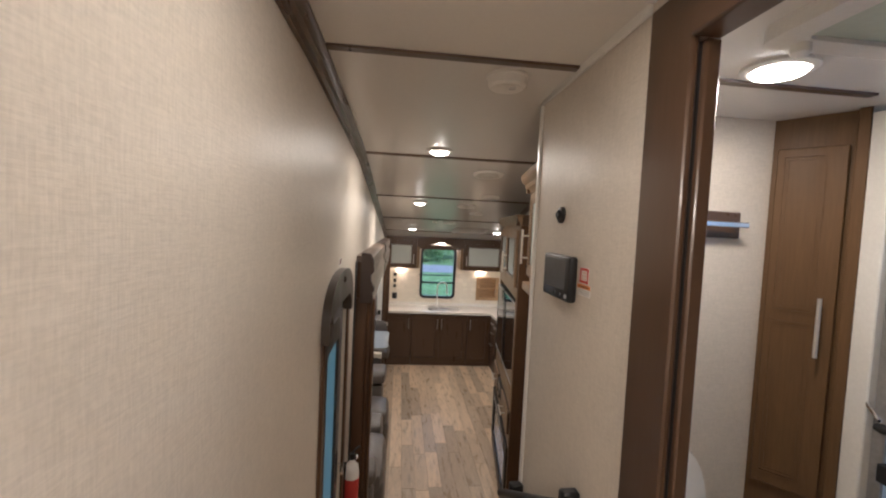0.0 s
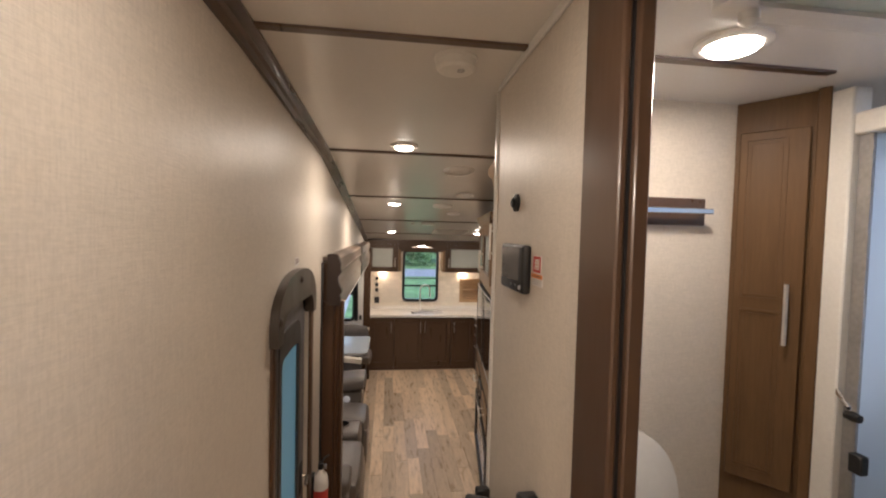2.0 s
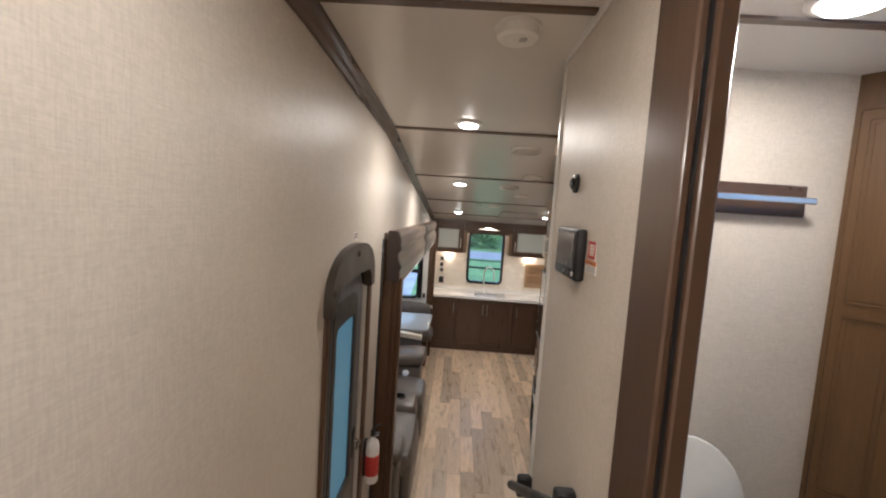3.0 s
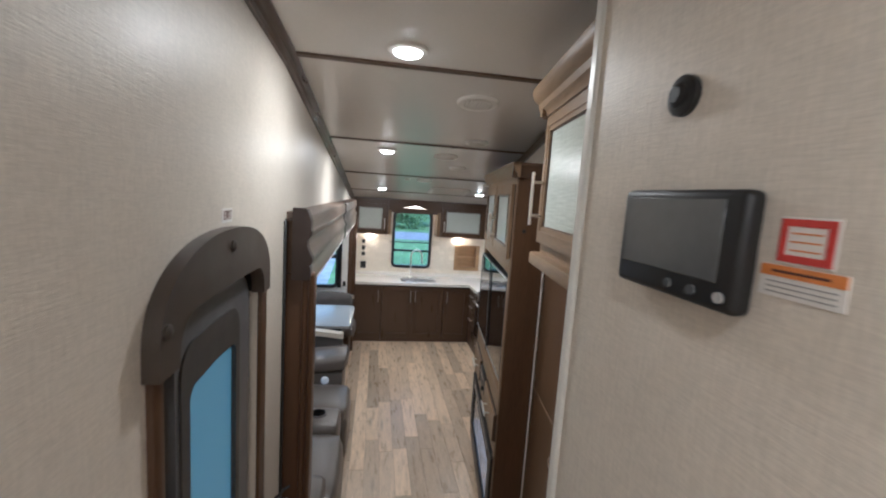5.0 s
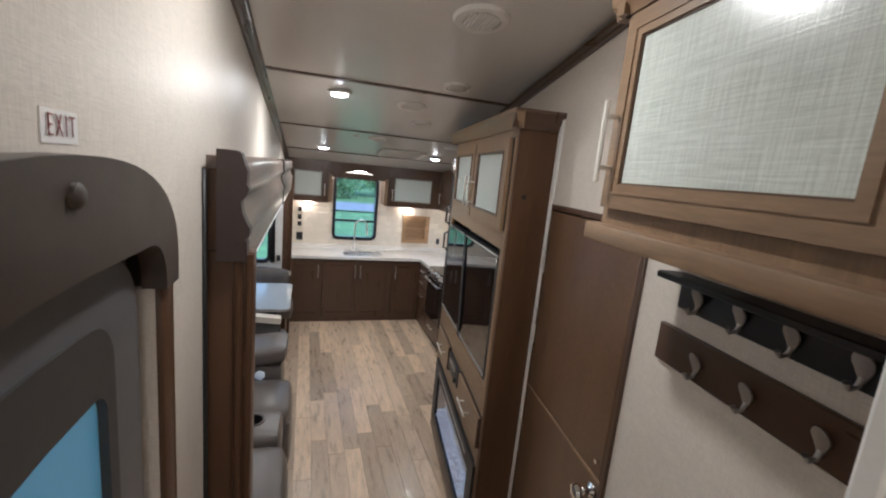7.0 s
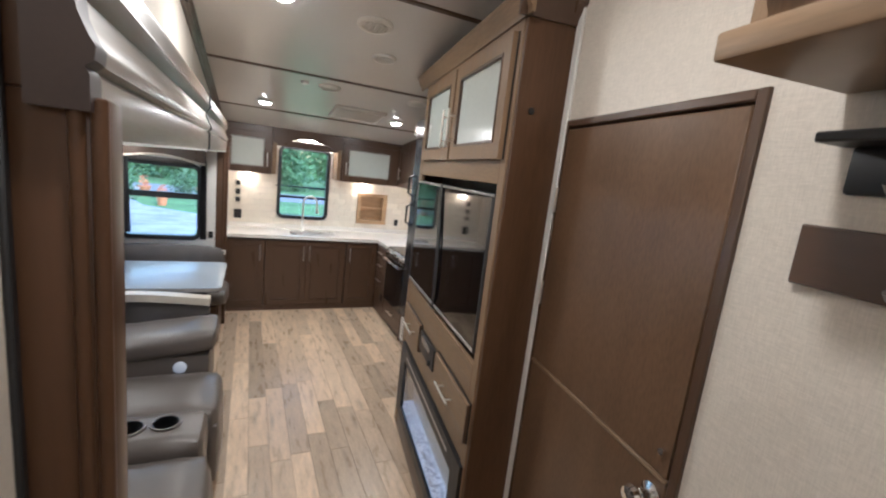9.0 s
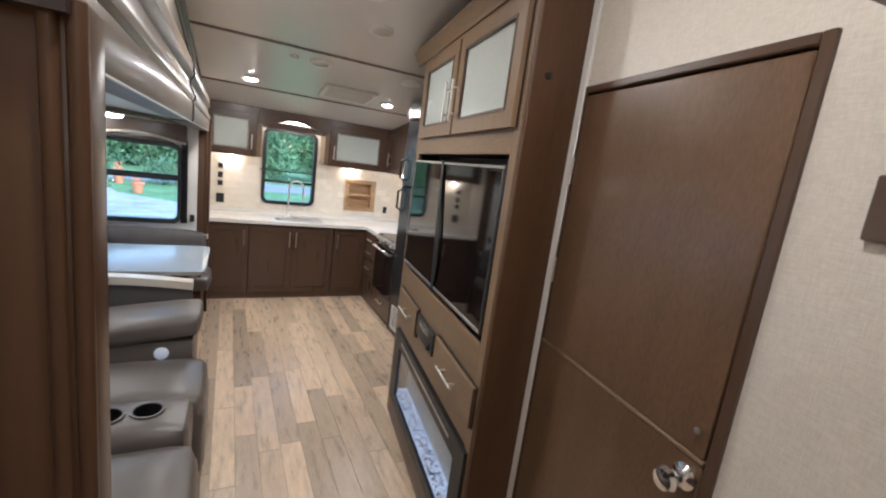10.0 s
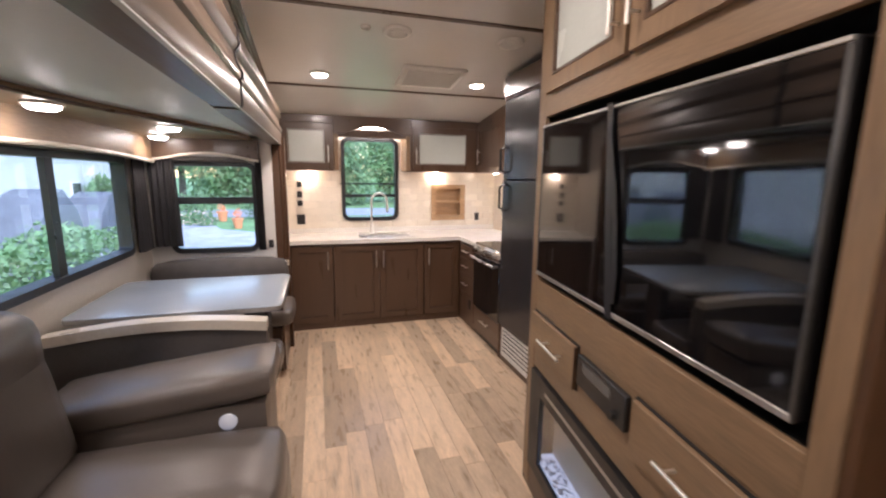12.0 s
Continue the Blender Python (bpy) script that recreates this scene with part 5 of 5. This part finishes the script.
pelmet = thing("window_pelmet", (SX, 5.6, 1.65), "dark walnut window pelmet with a cream curved edge", "pelmet")
ys = [4.35 + (6.80 - 4.35) * k / 24 for k in range(25)]
low_edge = [(y, 1.655 + 0.04 * math.sin(math.pi * (y - 4.35) / 2.45)) for y in ys]
# Taupe in place of walnut puts the light on this pelmet into its colour.
part("board", prism(low_edge + [(6.80, 1.838), (4.35, 1.838)], "x", SX, SX + 0.10), TAUPE, pelmet)
part("edge", tube([(SX + 0.098, y, z) for y, z in low_edge], 0.013, 8), CREAM_TRIM, pelmet, "cream rounded edge")
pelmet2 = thing("window_pelmet", (-0.8, SY1, 1.65), "dark walnut window pelmet with a cream curved edge", "pelmet")
xs = [-1.185 + (0.76) * k / 20 for k in range(21)]
low_edge = [(x, 1.672 + 0.055 * math.sin(math.pi * (x + 1.185) / 0.76) ** 1.3) for x in xs]
part("board", prism(low_edge + [(xs[-1], 1.838), (xs[0], 1.838)], "y", SY1 - 0.10, SY1), WALNUT_FLAT, pelmet2)
part("edge", tube([(x, SY1 - 0.098, z) for x, z in low_edge], 0.011, 8), CREAM_TRIM, pelmet2, "cream rounded edge")
blind = thing("window_blind", (-0.8, SY1 - 0.05, 1.64), "rolled pale blind under the pelmet", "blind")
part("roll", tube([(-1.05, SY1 - 0.055, 1.685), (-0.52, SY1 - 0.055, 1.685)], 0.026, 14), FABRIC, blind)
part("head_rail", box(-1.09, -0.50, SY1 - 0.075, SY1 - 0.035, 1.70, 1.725, 0.003), SILVER, blind)


def curtain(x, y, dx, dy, z0, z1, label):
    """A gathered hanging: a folded strip with thickness, running from (x, y) along (dx, dy)."""
    ob = thing("curtain", (x, y, z0), label, "curtain")
    n = 44
    along = Vector((dx, dy, 0))
    side = Vector((-dy, dx, 0)).normalized()
    bm = bmesh.new()
    rows = []
    for j in range(7):
        f = j / 6
        row = []
        for i in range(n):
            t = i / (n - 1)
            amp = 0.020 * (0.55 + 0.45 * f)
            p = Vector((x, y, z1 + (z0 - z1) * f)) + along * (t * (0.92 + 0.08 * f)) + side * amp * math.sin(t * 2 * math.pi * 4.2 + 0.5 * math.sin(5 * t) + 0.4 * f)
            row.append(bm.verts.new(p))
        rows.append(row)
    for a, b in zip(rows, rows[1:]):
        for i in range(n - 1):
            bm.faces.new((a[i], a[i + 1], b[i + 1], b[i]))
    bmesh.ops.solidify(bm, geom=bm.faces[:], thickness=0.006)
    part("cloth", bm, CURTAIN, ob)
    return ob


curtain(SX + 0.05, SY1 - 0.07, 0.20, 0.0, 0.985, 1.70, "charcoal gathered curtain in the slide-out corner")
curtain(SX + 0.05, 6.54, 0.0, 0.22, 0.985, 1.70, "charcoal gathered curtain in the slide-out corner")
curtain(-0.465, SY1 - 0.055, 0.055, 0.0, 0.93, 1.70, "narrow charcoal curtain beside the end window")
for x, y in ((-1.02, 5.13), (-0.79, 5.88), (-1.06, 6.57), (-1.10, 3.9)):
    ob = thing("soffit_lamp", (x, y, 1.838), "lit round lamp in the slide-out soffit", "lamp", "soffit lamps")
    part("rim", lathe([(0.070, 0.002), (0.070, -0.010), (0.060, -0.014)], (x, y, 1.838), 26), WHITE_VINYL, ob)
    part("diffuser", lathe([(0.058, -0.010), (0.056, -0.022), (0.040, -0.030), (0.015, -0.033)], (x, y, 1.838), 26), DIFFUSER, ob)
    li = new("lamp_light", bpy.data.lights.new("lamp_light", "AREA"))
    li.data.shape, li.data.size, li.data.energy, li.data.color = "DISK", 0.11, SLIDE_W, WARM
    li.location = (x, y, 1.838 - 0.038)

# ---- sofa: theatre seating with a cup-holder console ----
sofa = thing("reclining_sofa", (-0.7, 4.1, 0.045), "grey leather reclining sofa with a cup-holder console", "sofa")
F0 = 0.045
for y0, y1 in ((3.30, 3.990), (4.298, 4.795)):
    s = part("seat", cushion(-0.98, -0.150, y0, y1, 0.30, 0.515, 0.055, 0.02), LEATHER, sofa)
    part("footrest", cushion(-0.215, -0.135, y0 + 0.01, y1 - 0.01, 0.08, 0.42, 0.03, 0.008), LEATHER, sofa)
    b = cushion(-1.15, -0.86, y0, y1, 0.45, 1.06, 0.075, 0.03)
    bmesh.ops.rotate(b, cent=(-1.0, y0, 0.45), matrix=Matrix.Rotation(radians(-10), 3, "Y"), verts=b.verts)
    part("backrest", b, LEATHER, sofa)
    h = cushion(-1.20, -0.94, y0, y1, 0.80, 1.08, 0.07, 0.03)
    part("headrest", h, LEATHER, sofa)
part("body", box(-1.20, -0.22, 3.05, 5.16, F0, 0.33, 0.02, 2), LEATHER, sofa)


def drilled(bm, centres, radius, z0, z1):
    """The solid bm with round wells sunk into it."""
    def temporary(one):
        me = bpy.data.meshes.new("tmp")
        bmesh.ops.recalc_face_normals(one, faces=one.faces)
        one.to_mesh(me)
        return new("tmp", me)
    body, cutter = temporary(bm), bmesh.new()
    for x, y in centres:
        prism([(x + radius * math.cos(a), y + radius * math.sin(a)) for a in [2 * math.pi * k / 28 for k in range(28)]], "z", z0, z1, bm=cutter)
    tool = temporary(cutter)
    mod = body.modifiers.new("wells", "BOOLEAN")
    mod.operation, mod.solver, mod.object = "DIFFERENCE", "EXACT", tool
    bpy.context.view_layer.update()
    me = bpy.data.meshes.new_from_object(body.evaluated_get(bpy.context.evaluated_depsgraph_get()))
    out = bmesh.new()
    out.from_mesh(me)
    bpy.data.objects.remove(body)
    bpy.data.objects.remove(tool)
    return out


CUPS = ((-0.484, 4.146), (-0.345, 4.156))
con = part("console", drilled(cushion(-0.86, -0.185, 3.995, 4.293, 0.20, 0.555, 0.045, 0.006), CUPS, 0.055, 0.47, 0.70), LEATHER, sofa, "console with two cup holders")
part("console_lid", cushion(-0.95, -0.60, 4.003, 4.285, 0.54, 0.605, 0.028, 0.008), LEATHER, con)
for x, y in CUPS:
    circle = [2 * math.pi * k / 28 for k in range(28)]
    part("cup_well", ring([(x + 0.0545 * math.cos(a), y + 0.0545 * math.sin(a)) for a in circle], [(x + 0.051 * math.cos(a), y + 0.051 * math.sin(a)) for a in circle], "z", 0.472, 0.566), BLACK, con)
    part("well_bottom", prism([(x + 0.051 * math.cos(a), y + 0.051 * math.sin(a)) for a in circle], "z", 0.472, 0.478), BLACK, con)
    part("cup_holder", ring([(x + 0.064 * math.cos(a), y + 0.064 * math.sin(a)) for a in circle], [(x + 0.0545 * math.cos(a), y + 0.0545 * math.sin(a)) for a in circle], "z", 0.550, 0.568), LEATHER, con, "padded cup holder rim")
arm = part("armrest", cushion(-1.10, -0.215, 4.80, 5.17, 0.25, 0.600, 0.03, 0.004), LEATHER, sofa)
bm = cushion(-1.08, -0.190, 4.79, 5.18, 0.615, 0.745, 0.042, 0.008)
for v in bm.verts:
    v.co.z += 0.105 * (v.co.x + 0.19)
part("arm_pad", bm, LEATHER, arm)
part("badge", lathe([(0.036, 0.0), (0.036, -0.006), (0.030, -0.010)], (-0.372, 4.800, 0.530), 26, "y"), BADGE, arm, "round white plastic control badge with a faint added glow")
arm2 = part("armrest", cushion(-1.10, -0.205, 3.02, 3.29, 0.20, 0.60, 0.05, 0.004), LEATHER, sofa)
part("arm_pad", cushion(-1.08, -0.195, 3.025, 3.285, 0.585, 0.695, 0.04, 0.012), LEATHER, arm2)

# ---- dinette ----
bench = thing("dinette_bench", (-0.75, 5.5, 0.045), "dinette bench with grey upholstery and a cream-topped walnut back", "bench", "dinette")
curve = [(-1.235 + 0.98 * k / 16, 0.806 + 0.040 * math.sin(math.pi * k / 16)) for k in range(17)]
pts = [(x, z - 0.050) for x, z in curve] + curve[::-1]
part("back_panel", prism([(-1.235, F0), (-0.262, F0)] + [(min(x, -0.262), z - 0.046) for x, z in curve[::-1]], "y", 5.275, 5.32), FABRIC, bench, "grey upholstered back panel")
part("top_moulding", prism(pts, "y", 5.255, 5.345), CREAM_TRIM, bench, "cream top moulding")
part("base", box(-1.24, -0.30, 5.33, 5.78, F0, 0.40, 0.006), WALNUT, bench)
part("seat", cushion(-1.24, -0.225, 5.35, 5.80, 0.40, 0.53, 0.05, 0.015), LEATHER, bench)
part("back_cushion", cushion(-1.23, -0.27, 5.325, 5.42, 0.50, 0.76, 0.04, 0.012), LEATHER, bench)
bench2 = thing("dinette_bench", (-0.75, 6.6, 0.045), "dinette bench with grey upholstery below the end window", "bench", "dinette")
part("base", box(-1.24, -0.275, 6.30, SY1, F0, 0.40, 0.006), WALNUT, bench2)
part("end_panel", box(-0.278, -0.258, 6.32, SY1, F0, 0.66, 0.004), WALNUT, bench2)
part("seat", cushion(-1.24, -0.195, 6.28, 6.76, 0.40, 0.55, 0.055, 0.015), LEATHER, bench2)
part("back_cushion", cushion(-1.25, -0.255, 6.70, 6.87, 0.50, 0.865, 0.06, 0.02), FABRIC, bench2)
part("back_strap", tube([(-0.262, 6.78, 0.83), (-0.235, 6.75, 0.845), (-0.235, 6.75, 0.80)], 0.008), CREAM_TRIM, bench2)
table = thing("dinette_table", (-0.7, 5.95, 0.045), "grey laminate dinette table on a black pedestal", "table", "dinette")
bm = prism(rounded(-1.245, -0.192, 5.445, 6.287, 0.06), "z", 0.800, 0.829, 0.004)
part("tabletop", bm, TABLETOP, table)
part("edge_band", ring(rounded(-1.247, -0.190, 5.443, 6.289, 0.06), rounded(-1.238, -0.199, 5.452, 6.280, 0.055), "z", 0.804, 0.825), SILVER, table, "grey metal edge")
for x in (-0.95, -0.35):
    part("leg", box(x - 0.035, x + 0.035, 5.85, 6.05, F0, 0.80, 0.006), BLACK, table)
part("support_arm", box(-0.40, -0.30, 5.50, 6.24, 0.765, 0.80, 0.004), BLACK, table)

# ---- outside ----
GZ = -0.95
solid("ground", prism([(-400, -400), (400, -400), (400, 400), (-400, 400)], "z", GZ - 0.3, GZ), GRASS, "mown green lawn", "ground", kind="structure")
solid("road", box(-70, 90, 31.0, 37.0, GZ - 0.02, GZ + 0.012), ROAD, "grey asphalt campground road", "road", kind="structure")
solid("pavement", prism([(-16, 15), (-1.5, 15), (-1.8, 22.5), (-4.3, 24.6), (-5.2, 27.0), (-18, 28.5)], "z", GZ - 0.02, GZ + 0.010), GRAVEL, "pale gravel parking pad", "pavement", kind="structure")


def leaf_cloud(bm, centre, radius, count, size, rng):
    for _ in range(count):
        d = Vector((rng.gauss(0, 1), rng.gauss(0, 1), rng.gauss(0, 1))).normalized()
        p = Vector(centre) + Vector((d.x * radius[0], d.y * radius[1], d.z * radius[2])) * rng.uniform(0.55, 1.08)
        a = Vector((rng.gauss(0, 1), rng.gauss(0, 1), rng.gauss(0, 1))).normalized()
        b = a.orthogonal().normalized()
        s = size * rng.uniform(0.6, 1.4)
        bm.faces.new([bm.verts.new(p + s * v) for v in (a, 0.5 * b, -a, -0.5 * b)])


def tree(x, y, height, rng):
    ob = thing("tree", (x, y, GZ), "leafy green tree beyond the road", "tree", "trees")
    bm = tube([(x, y, GZ), (x + 0.1, y, GZ + height * 0.3), (x, y + 0.1, GZ + height * 0.75)], [height * 0.028, height * 0.02, height * 0.006], 9)
    for k in range(5):
        a = rng.uniform(0, 6.28)
        z = GZ + height * rng.uniform(0.3, 0.6)
        tube([(x, y, z), (x + 0.2 * height * math.cos(a), y + 0.2 * height * math.sin(a), z + 0.14 * height)], [0.05, 0.02], 6, bm)
    part("trunk", bm, BARK, ob)
    bm = bmesh.new()
    for k in range(11):
        a, r = rng.uniform(0, 6.28), rng.uniform(0.02, 0.24) * height
        c = (x + r * math.cos(a), y + r * math.sin(a), GZ + height * rng.uniform(0.28, 0.92))
        leaf_cloud(bm, c, (0.14 * height, 0.14 * height, 0.11 * height), 190, 0.022 * height, rng)
    part("crown", bm, LEAF, ob)


def bush(x, y, r, h, rng, label="rounded green garden bush"):
    ob = thing("bush", (x, y, GZ), label, "bush", "bushes")
    bm = bmesh.new()
    for k in range(6):
        c = (x + rng.uniform(-0.5, 0.5) * r, y + rng.uniform(-0.5, 0.5) * r, GZ + h * rng.uniform(0.3, 0.65))
        leaf_cloud(bm, c, (0.6 * r, 0.6 * r, 0.4 * h), 180 if r < 1.5 else 800, 0.07 * max(1.0, r * 0.8), rng)
    part("foliage", bm, LEAF, ob)


rng = random.Random(11)
for k in range(13):
    tree(-34 + 6.2 * k + rng.uniform(-1.5, 1.5), rng.uniform(50, 64), rng.uniform(10, 15), rng)
for k in range(5):
    tree(rng.uniform(-46, -36), -12 + 9 * k, rng.uniform(7, 10), rng)
hedges = [(-26 + 4.6 * k, 42 + 1.5 * (k % 3), 3.4, 6.6 + 0.6 * (k % 4)) for k in range(14)]
for x, y, r, h in [(-8.9, 29.5, 1.3, 2.1), (-6.6, 30.0, 1.4, 1.9), (-11.0, 30.0, 1.6, 2.4), (-3.2, 29.6, 1.2, 1.5), (-5.9, 6.2, 1.0, 1.1), (-6.2, 9.0, 1.1, 1.2), (-6.2, 11.2, 1.1, 1.35), (-6.1, 13.0, 1.2, 1.5), (-6.3, 15.0, 1.2, 1.35), (-6.5, 17.0, 1.2, 1.15), (-6.9, 19.2, 1.1, 0.95)] + [b for b in hedges if b[0] > -9.5]:
    bush(x, y, r, h, rng)
for x, y, k in ((-3.65, 25.0, 1.15), (-5.0, 28.6, 1.3), (-2.6, 30.5, 1.2)):
    pot = thing("flower_pot", (x, y, GZ), "orange terracotta planter with flowers", "pot", "flower pots")
    part("pot", lathe([(0.14 * k, 0), (0.20 * k, 0.34 * k), (0.23 * k, 0.35 * k), (0.23 * k, 0.42 * k), (0.19 * k, 0.42 * k)], (x, y, GZ), 18), TERRACOTTA, pot)
    bm = bmesh.new()
    leaf_cloud(bm, (x, y, GZ + 0.62 * k), (0.16 * k, 0.16 * k, 0.22 * k), 60, 0.07, rng)
    part("flowers", bm, TERRACOTTA, pot)
for x, y, h in ((-5.3, 26.2, 0.75), (-6.1, 26.8, 0.7)):
    bed = thing("flower_bush", (x, y, GZ), "low bush with pale pink blossom", "bush", "flower bushes")
    bm = bmesh.new()
    leaf_cloud(bm, (x, y, GZ + 0.45 * h), (0.55, 0.55, 0.5 * h), 220, 0.07, rng)
    part("foliage", bm, LEAF, bed)
    bm = bmesh.new()
    leaf_cloud(bm, (x, y, GZ + 0.5 * h), (0.6, 0.6, 0.55 * h), 60, 0.06, rng)
    part("blossom", bm, BLOSSOM, bed)
for x, y, w, h in ((-9.0, 20.4, 1.5, 2.0), (-9.2, 24.9, 1.6, 1.75)):
    cover = thing("covered_grill", (x, y, GZ), "dark grey tarpaulin over garden furniture", "tarpaulin")
    part("cover", prism([(y - w, GZ), (y + w, GZ), (y + w * 0.7, GZ + h * 0.6), (y + w * 0.15, GZ + h), (y - w * 0.25, GZ + h * 0.92), (y - w * 0.75, GZ + h * 0.55)], "x", x - 0.7, x + 0.7, 0.08), SHINGLE, cover)


def house(x, y, w, d, h, label):
    ob = thing("house", (x, y, GZ), label, "house")
    part("wall", box(x - w / 2, x + w / 2, y - d / 2, y + d / 2, GZ, GZ + h), SIDING, ob)
    part("roof", prism([(y - d / 2 - 0.4, GZ + h), (y + d / 2 + 0.4, GZ + h), (y, GZ + h + d * 0.30)], "x", x - w / 2 - 0.4, x + w / 2 + 0.4), SHINGLE, ob)
    for k in range(3):
        yy = y - d / 2 + d * (k + 1) / 4
        wn = part("window", box(x + w / 2, x + w / 2 + 0.06, yy - 0.45, yy + 0.45, GZ + 1.0, GZ + 2.1), WHITE_VINYL, ob)
        part("pane", box(x + w / 2 + 0.055, x + w / 2 + 0.07, yy - 0.38, yy + 0.38, GZ + 1.07, GZ + 2.03), BLACK_GLOSS, wn)


house(-14.5, 28.5, 6, 24, 4.4, "long pale house with a grey shingle roof")

# ---- pieces: floor planks ----
def plank_mesh(length, width):
    bm = box(0, width, 0, length, -0.004, 0.0)
    top = [e for e in bm.edges if all(v.co.z > -0.001 for v in e.verts)]
    bmesh.ops.bevel(bm, geom=top, offset=0.0012, segments=1, affect="EDGES")
    me = bpy.data.meshes.new("plank")
    bmesh.ops.recalc_face_normals(bm, faces=bm.faces)
    bm.to_mesh(me)
    bm.free()
    me.materials.append(PLANK)
    return me


rng = random.Random(2)
WIDTH = 0.122
meshes = {round(n * 0.15, 2): plank_mesh(n * 0.15 - 0.0016, WIDTH - 0.0016) for n in range(2, 8)}
x = -0.35
while x < RIGHT:
    y = 2.03 - rng.uniform(0, 0.6)
    while y < REAR:
        length = round(0.15 * rng.randint(3, 7), 2)
        if y > 1.95 and y + length <= REAR + 0.3:
            p = new("plank", meshes[length])
            p.location = (x, y, 0.0)
            p.parent = floor
        elif y <= 1.95:
            p = new("plank", meshes[length])
            p.location = (x, max(y, 1.46), 0.0)
            p.parent = floor
        y += length
    x += WIDTH

# ---- pieces: backsplash tiles ----
rng = random.Random(3)
TW, TH, shared = 0.152, 0.076, {}
row = 0
z = 0.978
while z < 1.615:
    h = min(TH, 1.615 - z) - 0.003
    x = LEFT - (0.076 if row % 2 else 0.0)
    while x < RIGHT:
        a, b = max(x, LEFT), min(x + TW, RIGHT)
        spans = [(a, b)]
        if z + h > WZ0 and z < WZ1:
            spans = [s for s in ((a, min(b, WX0)), (max(a, WX1), b)) if s[1] - s[0] > 0.015]
        if 1.05 < z + h / 2 < 1.47:
            spans = [q for s in spans for q in ((s[0], min(s[1], 1.345)), (max(s[0], 1.748), s[1])) if q[1] - q[0] > 0.01]
        for s0, s1 in spans:
            key = (round(s1 - s0, 3), round(h, 3))
            if key not in shared:
                bm = box(0, s1 - s0 - 0.003, -0.006, 0.0, 0, h)
                bmesh.ops.bevel(bm, geom=[e for e in bm.edges if all(v.co.y < -0.005 for v in e.verts)], offset=0.0018, segments=1, affect="EDGES")
                me = bpy.data.meshes.new("tile")
                bmesh.ops.recalc_face_normals(bm, faces=bm.faces)
                bm.to_mesh(me)
                bm.free()
                me.materials.append(TILE)
                shared[key] = me
            t = new("tile", shared[key])
            t.location = (s0 + 0.0015, REAR, z)
            t.rotation_euler = (radians(rng.uniform(-0.5, 0.5)), 0, radians(rng.uniform(-0.4, 0.4)))
            t.parent = wall_rear
        x += TW
    z += TH
    row += 1
